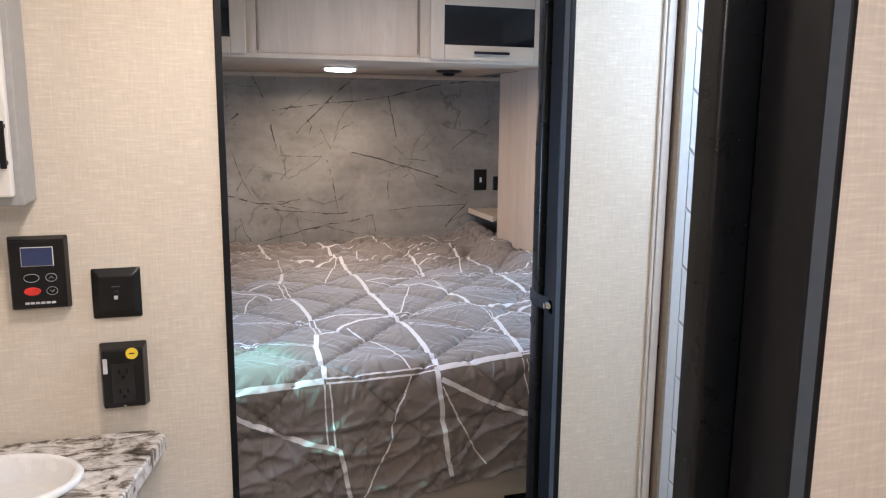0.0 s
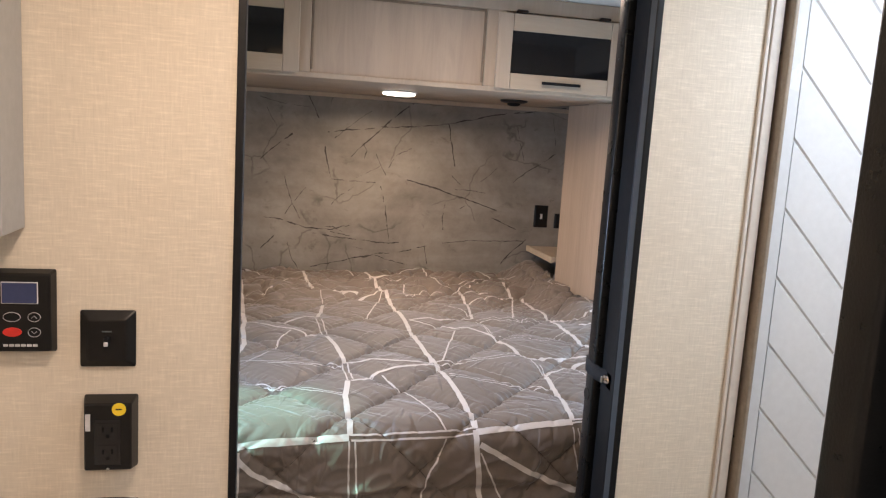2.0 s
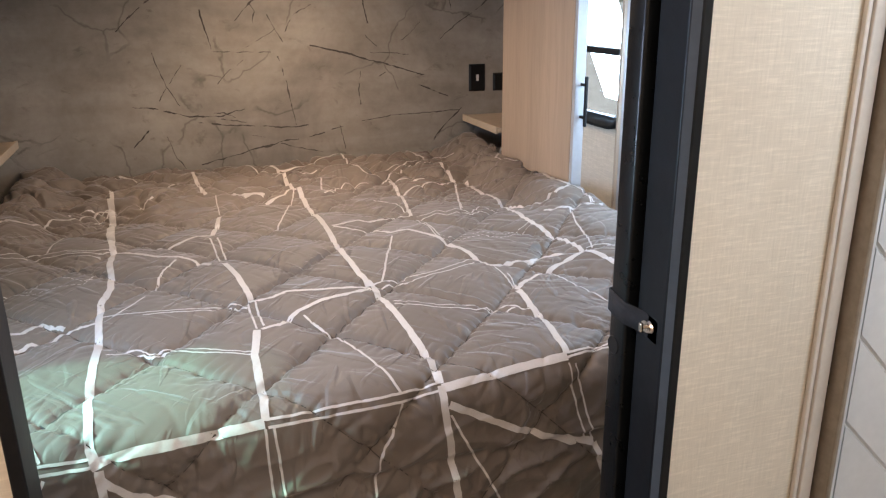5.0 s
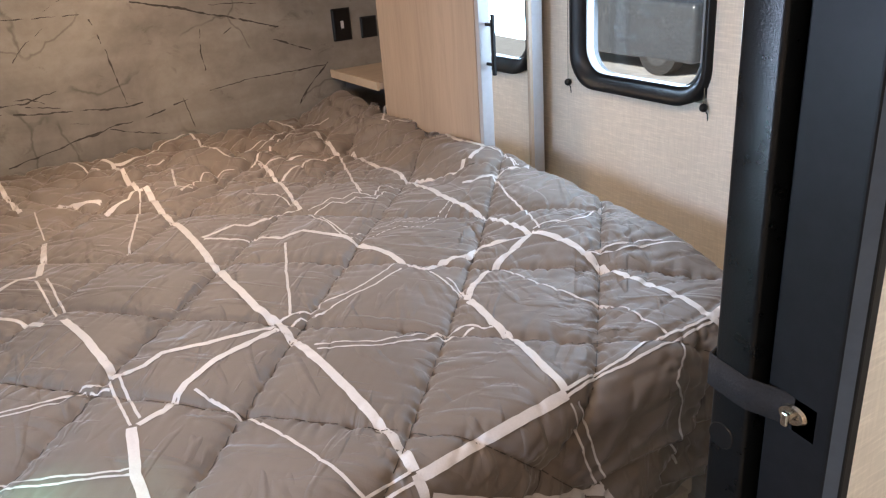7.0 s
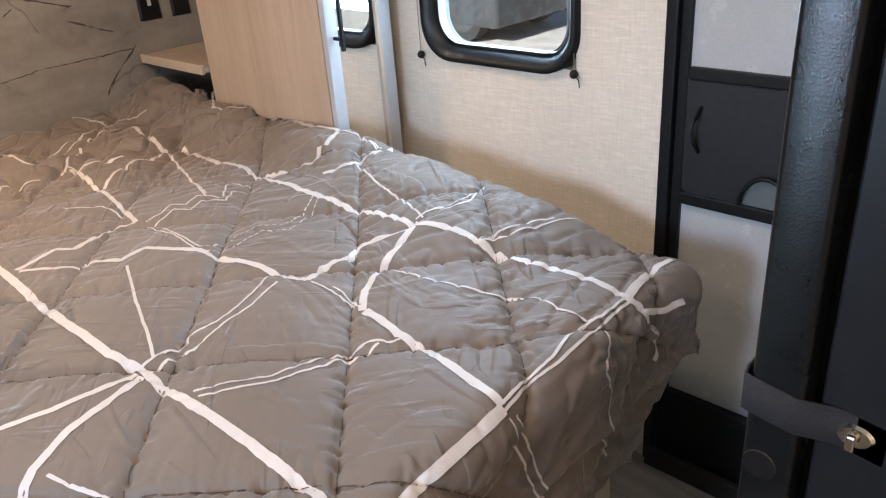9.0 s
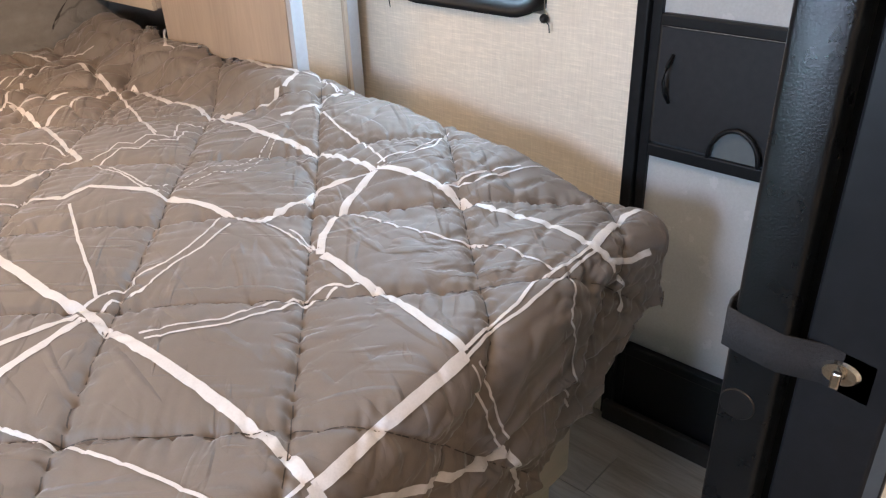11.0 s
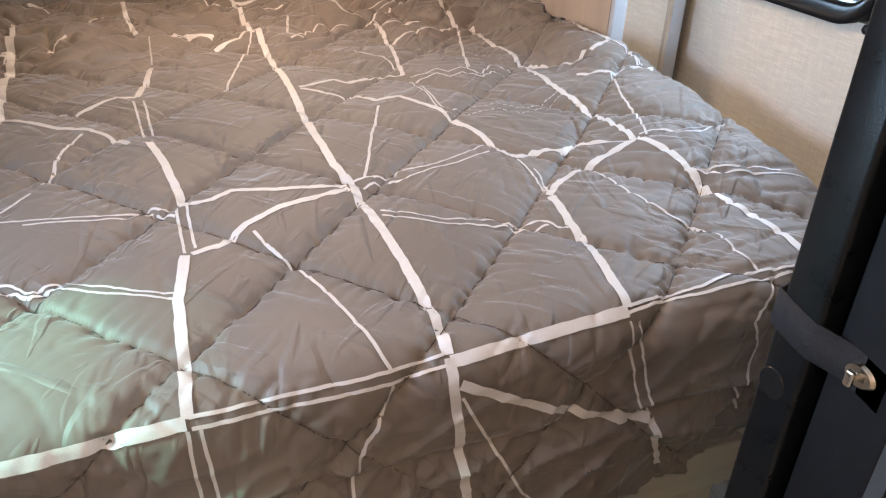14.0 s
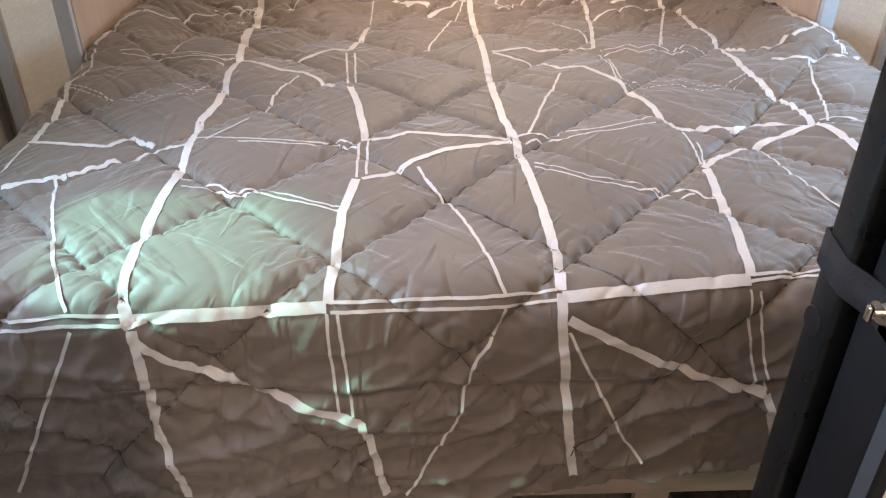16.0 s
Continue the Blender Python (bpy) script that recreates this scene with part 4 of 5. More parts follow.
def comforter_mesh():
    bm = bmesh.new()
    step = 0.0054
    L = 0.52
    nx, ny = int((BX1 - BX0 + 2 * L) / step), int((BY1 - BY0 + L) / step)
    grid = []
    for j in range(ny + 1):
        row = []
        for i in range(nx + 1):
            sx, sy = BX0 - L + (BX1 - BX0 + 2 * L) * i / nx, BY0 - L + (BY1 - BY0 + L) * j / ny
            dx = BX0 - sx if sx < BX0 else sx - BX1 if sx > BX1 else 0.0
            dy = BY0 - sy if sy < BY0 else 0.0
            d = math.hypot(dx, dy)
            lim = drape_length(min(max(sx, BX0), BX1)) 
            if d > lim:
                k = lim / d
                if dx:
                    sx = BX0 - dx * k if sx < BX0 else BX1 + dx * k
                if dy:
                    sy = BY0 - dy * k
            # tucked beside the wardrobes
            p = sheet(sx, sy)
            if p.y > WF - 0.03 and sx > BX1 - 0.02:
                p.x = min(p.x, WI - 0.012)
            if p.y > WF - 0.03 and sx < BX0 + 0.02:
                p.x = max(p.x, WL + 0.012)
            p.y = min(p.y, YH - 0.012)
            row.append(bm.verts.new(p))
        grid.append(row)
    for a, b in zip(grid, grid[1:]):
        for i in range(nx):
            bm.faces.new((a[i], a[i + 1], b[i + 1], b[i])).smooth = True
    bmesh.ops.remove_doubles(bm, verts=bm.verts, dist=0.0006)
    return bm


comforter = tagged(link("comforter", comforter_mesh(), QUILT), "taupe quilted comforter with white crackle-line print, draped over the bed", "comforter")
sd = comforter.modifiers.new("thick", "SOLIDIFY")
sd.thickness, sd.offset = 0.012, -1.0


def band(points, width=0.022, dashed=False, jag=0.0022, seed=0):
    """A printed white line on the comforter, following its surface."""
    bm = bmesh.new()
    prev, count = None, 0
    for a, b in zip(points, points[1:]):
        l = math.dist(a, b)
        n = max(2, int(l / (0.005 if dashed else 0.0055)))
        ux, uy = (b[0] - a[0]) / l, (b[1] - a[1]) / l
        for k in range(n + (1 if b is points[-1] else 0)):
            f = k / n
            sx, sy = a[0] + (b[0] - a[0]) * f, a[1] + (b[1] - a[1]) * f
            q = jag * 0.55 * (noise.noise(Vector((sx * 45, sy * 45, seed))) + noise.noise(Vector((sx * 13, sy * 13, seed + 4))) * 1.4)
            w = width * (0.318 if width > 0.01 else 0.40) * (1 + 0.12 * noise.noise(Vector((sx * 30, sy * 30, seed + 9))))
            cx, cy = sx - uy * q, sy + ux * q
            row = [bm.verts.new(sheet(cx - uy * o, cy + ux * o, 0.0013 if cy > BY0 - 0.005 else 0.0023)) for o in (w, w * 0.5, 0.0, -w * 0.5, -w)]
            count += 1
            if dashed and prev and count % 3 == 0 and bm.faces:
                part("dash", bm, WHITE_PRINT, comforter)
                bm = bmesh.new()
                row = [bm.verts.new(v) for v in [sheet(cx - uy * o, cy + ux * o, 0.0012) for o in (w, w * 0.5, 0.0, -w * 0.5, -w)]]
                prev = None
            if prev:
                for m in range(4):
                    bm.faces.new((prev[m], row[m], row[m + 1], prev[m + 1])).smooth = True
            prev = row
    bmesh.ops.recalc_face_normals(bm, faces=bm.faces)
    return part("dash" if dashed else "printed_line", bm, WHITE_PRINT, comforter)


# stitched seams of the quilting diamonds
def seam(points):
    bm = bmesh.new()
    prev = None
    for a, b in zip(points, points[1:]):
        l = math.dist(a, b)
        n = max(2, int(l / 0.012))
        ux, uy = (b[0] - a[0]) / l, (b[1] - a[1]) / l
        for k in range(n + 1):
            sx, sy = a[0] + (b[0] - a[0]) * k / n, a[1] + (b[1] - a[1]) * k / n
            row = [bm.verts.new(sheet(sx - uy * o, sy + ux * o, 0.0010)) for o in (0.0010, -0.0010)]
            if prev:
                bm.faces.new((prev[0], row[0], row[1], prev[1])).smooth = True
            prev = row
    bmesh.ops.recalc_face_normals(bm, faces=bm.faces)
    return part("seam", bm, STITCH, comforter)


for row_, period, offset, way in ((row_a, PA, OA, 1), (row_b, PB, OB, -1)):
    for k in range(-9, 12):
        v, pts = offset + k * period, []
        for m in range(59):
            y = 0.22 + 0.04 * m
            x = v + way * y
            for _ in range(6):
                x -= row_(x, y) - v
            if hangs(x, y) < drape_length(min(max(x, BX0), BX1)) - 0.03:
                pts.append((x, y))
        if len(pts) > 3:
            seam(pts)

# printed crackle lines, towards the head, across and down the hanging foot
band([(0.557, 2.097), (0.558, 1.874), (0.563, 1.671), (0.566, 1.480), (0.564, 1.312), (0.572, 1.155), (0.590, 1.075), (0.590, 0.982), (0.598, 0.856), (0.607, 0.738), (0.609, 0.659), (0.604, 0.577)], 0.026, seed=0)
band([(0.604, 0.572), (0.605, 0.539), (0.617, 0.444), (0.630, 0.335), (0.641, 0.257), (0.650, 0.213)], 0.024, seed=1)
band([(0.509, 2.501), (0.532, 2.464), (0.533, 2.217), (0.539, 2.046)], 0.022, seed=2)
band([(-0.099, 2.175), (-0.086, 2.000), (-0.076, 1.729), (-0.054, 1.556), (-0.056, 1.430), (-0.043, 1.242), (-0.062, 1.157), (-0.060, 1.054), (-0.054, 0.935), (-0.057, 0.854), (-0.058, 0.756), (-0.054, 0.679), (-0.047, 0.606), (-0.047, 0.566), (-0.037, 0.533)], 0.026, seed=3)
band([(-0.035, 0.531), (-0.035, 0.498), (-0.034, 0.428), (-0.041, 0.334), (-0.025, 0.279), (-0.016, 0.239), (-0.008, 0.180)], 0.024, seed=4)
band([(-0.102, 2.316), (-0.084, 2.052), (-0.070, 1.797), (-0.058, 1.560)], 0.022, seed=5)
band([(0.195, 2.431), (0.203, 2.264), (0.227, 2.101)], 0.020, seed=6)
band([(0.261, 2.082), (0.260, 1.878)], 0.005, seed=7)
band([(0.256, 1.835), (0.243, 1.724), (0.222, 1.589)], 0.022, seed=9)
band([(0.219, 1.588), (0.178, 1.597), (0.124, 1.555), (0.065, 1.524)], 0.018, seed=10)
band([(0.214, 1.563), (0.230, 1.373)], 0.006, seed=11)
band([(0.235, 1.563), (0.248, 1.389)], 0.006, seed=12)
band([(0.239, 1.328), (0.266, 1.208), (0.282, 1.112), (0.288, 1.061)], 0.024, seed=13)
band([(0.274, 1.064), (0.279, 0.902)], 0.006, seed=14)
band([(0.291, 1.091), (0.296, 0.915)], 0.006, seed=15)
band([(0.280, 0.895), (0.271, 0.841), (0.261, 0.780), (0.259, 0.685), (0.260, 0.604), (0.255, 0.563)], 0.026, seed=16)
band([(-0.036, 0.544), (0.023, 0.550), (0.105, 0.552), (0.157, 0.554), (0.253, 0.559)], 0.026, seed=17)
band([(0.257, 0.564), (0.346, 0.566), (0.422, 0.566), (0.515, 0.570), (0.598, 0.578)], 0.006, seed=18)
band([(0.259, 0.553), (0.354, 0.551), (0.439, 0.553), (0.524, 0.555), (0.597, 0.563)], 0.006, seed=19)
band([(0.606, 0.567), (0.695, 0.573), (0.780, 0.578), (0.892, 0.587)], 0.026, seed=20)
band([(-0.230, 0.544), (-0.132, 0.553), (-0.048, 0.551)], 0.006, seed=21)
band([(-0.230, 0.529), (-0.132, 0.541), (-0.047, 0.539)], 0.006, seed=22)
band([(-0.032, 0.515), (0.001, 0.475), (0.044, 0.441), (0.077, 0.431), (0.142, 0.393), (0.224, 0.371), (0.269, 0.356), (0.295, 0.344), (0.310, 0.278), (0.325, 0.189), (0.330, 0.171)], 0.022, seed=23)
band([(0.253, 0.550), (0.255, 0.454), (0.260, 0.363)], 0.006, seed=24)
band([(0.270, 0.550), (0.276, 0.456), (0.282, 0.359)], 0.006, seed=25)
band([(0.521, 0.551), (0.501, 0.500), (0.477, 0.455), (0.459, 0.387), (0.448, 0.335), (0.427, 0.294), (0.393, 0.227), (0.364, 0.173)], 0.006, seed=26)
band([(0.616, 0.534), (0.663, 0.509), (0.740, 0.462), (0.801, 0.430), (0.847, 0.411), (0.898, 0.391), (0.950, 0.380)], 0.024, seed=27)
band([(0.950, 0.379), (0.965, 0.337), (0.991, 0.257)], 0.020, seed=28)
band([(0.619, 0.512), (0.653, 0.438), (0.694, 0.357), (0.730, 0.284), (0.760, 0.245)], 0.006, seed=29)
band([(0.889, 0.572), (0.897, 0.508), (0.911, 0.448), (0.932, 0.388)], 0.005, seed=30)
band([(0.907, 0.570), (0.915, 0.509), (0.930, 0.449), (0.952, 0.384)], 0.005, seed=31)
band([(-0.274, 0.927), (-0.237, 0.815), (-0.192, 0.697), (-0.159, 0.625), (-0.125, 0.558)], 0.007, seed=32)
band([(-0.122, 0.533), (-0.157, 0.463), (-0.199, 0.385), (-0.232, 0.312), (-0.290, 0.197)], 0.007, seed=33)
band([(0.290, 1.070), (0.336, 1.064), (0.370, 1.085), (0.449, 1.065), (0.518, 1.064), (0.578, 1.066)], 0.018, seed=34)
band([(0.289, 0.899), (0.339, 0.920), (0.362, 0.948), (0.381, 0.967), (0.447, 1.004), (0.515, 1.027), (0.579, 1.053)], 0.020, seed=35)
band([(0.391, 0.945), (0.407, 0.903), (0.431, 0.862), (0.467, 0.761), (0.489, 0.682), (0.509, 0.602), (0.521, 0.570)], 0.007, seed=36)
band([(-0.043, 1.534), (0.023, 1.482), (0.070, 1.437), (0.126, 1.422), (0.169, 1.386), (0.201, 1.330)], 0.020, seed=37)
band([(0.115, 1.401), (0.074, 1.314), (0.052, 1.204)], 0.007, seed=38)
band([(0.037, 1.167), (0.002, 1.108), (-0.030, 1.069)], 0.007, seed=39)
band([(-0.056, 1.082), (0.010, 1.068), (0.067, 1.060), (0.134, 1.056), (0.190, 1.057), (0.233, 1.073), (0.275, 1.061)], 0.0055, seed=40)
band([(0.036, 1.050), (0.092, 1.047), (0.147, 1.041), (0.191, 1.047), (0.234, 1.064), (0.271, 1.038)], 0.0055, seed=41)
band([(-0.043, 0.916), (-0.016, 0.917), (0.031, 0.897), (0.056, 0.875), (0.093, 0.892), (0.151, 0.854), (0.199, 0.825), (0.260, 0.801)], 0.0055, seed=42)
band([(-0.036, 0.888), (-0.005, 0.885), (0.034, 0.883), (0.055, 0.869), (0.085, 0.880), (0.153, 0.836), (0.206, 0.811), (0.256, 0.789)], 0.0055, seed=43)
band([(-0.376, 1.061), (-0.294, 1.048), (-0.217, 1.045), (-0.186, 1.098), (-0.135, 1.064)], 0.018, seed=44)
band([(-0.061, 1.049), (-0.105, 1.050), (-0.133, 1.032), (-0.148, 0.993)], 0.016, seed=45)
band([(-0.148, 0.993), (-0.190, 1.004), (-0.221, 0.970), (-0.256, 0.937)], 0.010, seed=46)
band([(-0.360, 0.898), (-0.316, 0.910), (-0.257, 0.935)], 0.018, seed=47)
band([(-0.372, 1.868), (-0.411, 1.756), (-0.407, 1.628), (-0.421, 1.596)], 0.018, seed=48)
band([(-0.457, 1.616), (-0.412, 1.467)], 0.006, seed=49)
band([(-0.420, 1.579), (-0.389, 1.456)], 0.006, seed=50)
band([(-0.410, 1.378), (-0.386, 1.245), (-0.374, 1.139), (-0.365, 1.061)], 0.020, seed=51)
band([(-0.389, 1.448), (-0.402, 1.365)], 0.006, seed=52)
band([(-0.371, 1.049), (-0.375, 0.981), (-0.379, 0.944)], 0.006, seed=53)
band([(-0.401, 1.361), (-0.346, 1.328), (-0.295, 1.298), (-0.234, 1.286), (-0.191, 1.394), (-0.115, 1.316), (-0.070, 1.349)], 0.004, True, seed=55)
band([(-0.398, 1.347), (-0.341, 1.310), (-0.294, 1.291), (-0.225, 1.261), (-0.160, 1.294), (-0.110, 1.291), (-0.083, 1.376)], 0.004, True, seed=56)
band([(-0.348, 1.552), (-0.303, 1.575), (-0.249, 1.575), (-0.181, 1.589), (-0.104, 1.564), (-0.051, 1.576)], 0.005, seed=57)
band([(-0.339, 1.538), (-0.293, 1.540), (-0.244, 1.553), (-0.174, 1.561), (-0.094, 1.545), (-0.054, 1.555)], 0.005, seed=58)
band([(-0.231, 1.589), (-0.226, 1.656), (-0.206, 1.753)], 0.006, seed=59)
band([(-0.372, 1.866), (-0.322, 1.836), (-0.300, 1.836), (-0.258, 1.943), (-0.206, 1.932), (-0.099, 2.067)], 0.012, seed=60)
band([(-0.095, 2.042), (-0.133, 1.922)], 0.006, seed=61)
band([(0.585, 1.582), (0.638, 1.601), (0.678, 1.619), (0.704, 1.593), (0.770, 1.628)], 0.018, seed=62)
band([(0.769, 1.626), (0.804, 1.650), (0.851, 1.624)], 0.007, seed=63)
band([(0.587, 1.571), (0.639, 1.539), (0.680, 1.516)], 0.016, seed=64)
band([(0.694, 1.530), (0.739, 1.448), (0.796, 1.456), (0.827, 1.404), (0.864, 1.358), (0.879, 1.279), (0.902, 1.222), (0.909, 1.173), (0.929, 1.087)], 0.020, seed=65)
band([(0.929, 1.087), (0.982, 1.111), (1.016, 1.110), (1.051, 1.104), (1.097, 1.132), (1.159, 1.087), (1.193, 1.068)], 0.020, seed=66)
band([(0.934, 0.937), (0.981, 0.985), (1.030, 1.013), (1.098, 1.044), (1.147, 1.057), (1.193, 1.068)], 0.023, seed=67)
band([(0.936, 0.933), (0.926, 0.838), (0.927, 0.762), (0.904, 0.655), (0.893, 0.591)], 0.025, seed=68)
band([(1.211, 2.044), (1.188, 1.836), (1.210, 1.728), (1.189, 1.559), (1.174, 1.388), (1.185, 1.304), (1.196, 1.203), (1.200, 1.132), (1.194, 1.069)], 0.022, seed=69)
band([(1.221, 1.641), (1.257, 1.564), (1.295, 1.514), (1.326, 1.539)], 0.020, seed=70)
band([(1.333, 1.520), (1.363, 1.532), (1.400, 1.551)], 0.018, seed=71)
band([(1.254, 1.440), (1.312, 1.405), (1.398, 1.414), (1.447, 1.398)], 0.016, seed=72)
band([(1.450, 1.925), (1.385, 1.662), (1.413, 1.553)], 0.020, seed=73)
band([(1.413, 1.548), (1.436, 1.498), (1.420, 1.425)], 0.006, seed=74)
band([(1.433, 1.547), (1.431, 1.463), (1.426, 1.416)], 0.005, seed=75)
band([(0.925, 2.134), (0.909, 1.965), (0.881, 1.753), (0.857, 1.620)], 0.018, seed=76)
band([(0.782, 1.833), (0.825, 1.781), (0.848, 1.773), (0.862, 1.678)], 0.006, seed=77)
band([(0.920, 1.927), (0.968, 1.961), (1.035, 1.993), (1.113, 2.018), (1.171, 2.064)], 0.014, seed=78)
band([(1.166, 2.039), (1.080, 1.770), (1.039, 1.619)], 0.006, seed=79)
band([(0.873, 1.607), (0.914, 1.606), (0.949, 1.630), (0.971, 1.597), (1.015, 1.623), (1.053, 1.574), (1.116, 1.654), (1.159, 1.596)], 0.005, seed=80)
band([(0.864, 1.571), (0.908, 1.581), (0.943, 1.602), (0.963, 1.564), (1.006, 1.590), (1.048, 1.552), (1.100, 1.600), (1.141, 1.546)], 0.005, seed=81)
band([(0.873, 1.368), (0.936, 1.351), (1.004, 1.357), (1.044, 1.315), (1.121, 1.343), (1.185, 1.381)], 0.004, True, seed=82)
band([(0.874, 1.344), (0.927, 1.316), (0.994, 1.324), (1.033, 1.280), (1.102, 1.310), (1.185, 1.364)], 0.004, True, seed=83)
band([(0.860, 1.571), (0.869, 1.469), (0.860, 1.354)], 0.005, seed=84)
band([(0.877, 1.535), (0.872, 1.425), (0.872, 1.368)], 0.005, seed=85)
band([(0.734, 1.413), (0.687, 1.283), (0.643, 1.152), (0.617, 1.086)], 0.007, seed=86)
band([(0.587, 1.084), (0.636, 1.089), (0.669, 1.078), (0.696, 1.108), (0.740, 1.093), (0.789, 1.103), (0.842, 1.127), (0.902, 1.168)], 0.0055, seed=87)
band([(0.591, 1.056), (0.632, 1.068), (0.671, 1.055), (0.737, 1.077), (0.808, 1.086), (0.890, 1.127)], 0.0055, seed=88)
band([(0.611, 0.952), (0.655, 0.928), (0.712, 0.892), (0.775, 0.888), (0.826, 0.877), (0.846, 0.866), (0.882, 0.860), (0.917, 0.824)], 0.0055, seed=89)
band([(0.609, 0.934), (0.652, 0.908), (0.709, 0.875), (0.770, 0.869), (0.822, 0.862), (0.831, 0.842), (0.888, 0.845)], 0.0055, seed=90)
band([(0.933, 1.079), (0.935, 1.018), (0.938, 0.966)], 0.0055, seed=91)
band([(0.947, 1.035), (0.950, 1.001), (0.936, 0.943)], 0.0055, seed=92)
band([(1.065, 1.006), (1.080, 0.919), (1.108, 0.841), (1.143, 0.768), (1.163, 0.726), (1.156, 0.669), (1.164, 0.613)], 0.006, seed=93)
band([(1.328, 1.402), (1.276, 1.265), (1.264, 1.183), (1.224, 1.071)], 0.006, seed=94)
band([(1.211, 1.080), (1.240, 1.079), (1.310, 1.052), (1.376, 1.054), (1.426, 1.076)], 0.005, seed=95)
band([(1.210, 1.069), (1.265, 1.054), (1.323, 1.032), (1.406, 1.064)], 0.005, seed=96)
band([(1.227, 0.942), (1.280, 0.918), (1.336, 0.896), (1.400, 0.865)], 0.005, seed=97)
band([(1.228, 0.935), (1.274, 0.905), (1.327, 0.880), (1.391, 0.856), (1.460, 0.835)], 0.005, seed=98)
band([(1.202, 1.073), (1.226, 1.009), (1.230, 0.962), (1.241, 0.907), (1.243, 0.833), (1.263, 0.765), (1.267, 0.690), (1.260, 0.634), (1.256, 0.602), (1.265, 0.576), (1.263, 0.552)], 0.023, seed=99)
band([(1.284, 0.533), (1.309, 0.480), (1.286, 0.462)], 0.010, seed=100)
band([(1.254, 0.606), (1.332, 0.618), (1.394, 0.626), (1.428, 0.614)], 0.023, seed=102)
band([(1.261, 0.573), (1.325, 0.548), (1.381, 0.542)], 0.018, seed=103)
band([(0.887, 0.593), (0.958, 0.600), (1.033, 0.604), (1.131, 0.621), (1.186, 0.609), (1.255, 0.607)], 0.006, seed=104)
band([(0.891, 0.584), (0.971, 0.594), (1.033, 0.591), (1.130, 0.596), (1.211, 0.598), (1.251, 0.598)], 0.006, seed=105)
band([(1.172, 0.596), (1.143, 0.560), (1.110, 0.536), (1.127, 0.497), (1.126, 0.439), (1.117, 0.406), (1.136, 0.342)], 0.006, seed=106)
band([(0.426, 2.014), (0.498, 2.040), (0.546, 2.089)], 0.016, seed=107)
band([(0.317, 2.126), (0.379, 2.105), (0.430, 2.088)], 0.016, seed=108)
band([(0.546, 2.086), (0.480, 1.828), (0.412, 1.609)], 0.006, seed=109)
band([(0.531, 2.459), (0.608, 2.493), (0.692, 2.525), (0.753, 2.566), (0.818, 2.589)], 0.012, seed=110)
band([(0.823, 2.589), (0.832, 2.500), (0.823, 2.258)], 0.012, seed=111)
band([(0.406, 2.540), (0.518, 2.390), (0.605, 2.300), (0.672, 2.329)], 0.008, seed=112)
band([(0.719, 2.379), (0.800, 2.392), (0.839, 2.214), (0.890, 2.164)], 0.012, seed=113)
band([(1.123, 2.575), (1.146, 2.497), (1.174, 2.473)], 0.014, seed=114)
band([(1.161, 2.479), (1.275, 2.361)], 0.005, seed=115)
band([(1.174, 2.260), (1.159, 2.129), (1.161, 2.043)], 0.020, seed=116)
band([(-0.088, 2.554), (0.007, 2.509), (0.178, 2.432)], 0.012, seed=117)
band([(-0.104, 2.530), (-0.015, 2.403)], 0.006, seed=118)
band([(0.046, 2.209), (0.137, 2.325)], 0.012, seed=119)
band([(-0.223, 2.041), (-0.154, 2.077), (-0.089, 2.037)], 0.012, seed=120)
band([(0.005, 2.033), (0.046, 2.134)], 0.006, seed=121)
band([(-0.178, 1.574), (-0.079, 1.538)], 0.005, seed=123)
band([(-0.175, 1.550), (-0.087, 1.519)], 0.005, seed=124)
band([(0.890, 2.112), (0.947, 2.190), (1.014, 2.278)], 0.012, seed=125)
band([(0.920, 2.155), (0.963, 2.085), (1.046, 2.064)], 0.012, seed=126)
band([(0.907, 2.297), (0.982, 2.332), (1.054, 2.352), (1.205, 2.465)], 0.005, seed=127)
band([(0.925, 2.283), (0.995, 2.310), (1.072, 2.343), (1.152, 2.304)], 0.005, seed=128)
band([(1.161, 2.034), (1.099, 1.837), (1.028, 1.606)], 0.006, seed=129)
band([(1.352, 2.076), (1.426, 2.204), (1.465, 2.227)], 0.012, seed=130)
band([(1.349, 2.083), (1.390, 1.998), (1.421, 1.975)], 0.006, seed=131)
band([(0.667, 2.209), (0.637, 2.040), (0.679, 2.018)], 0.008, seed=132)
band([(0.325, 2.130), (0.380, 2.109), (0.435, 2.095)], 0.008, seed=133)
band([(0.641, 1.998), (0.748, 2.149), (0.831, 2.102)], 0.007, seed=134)

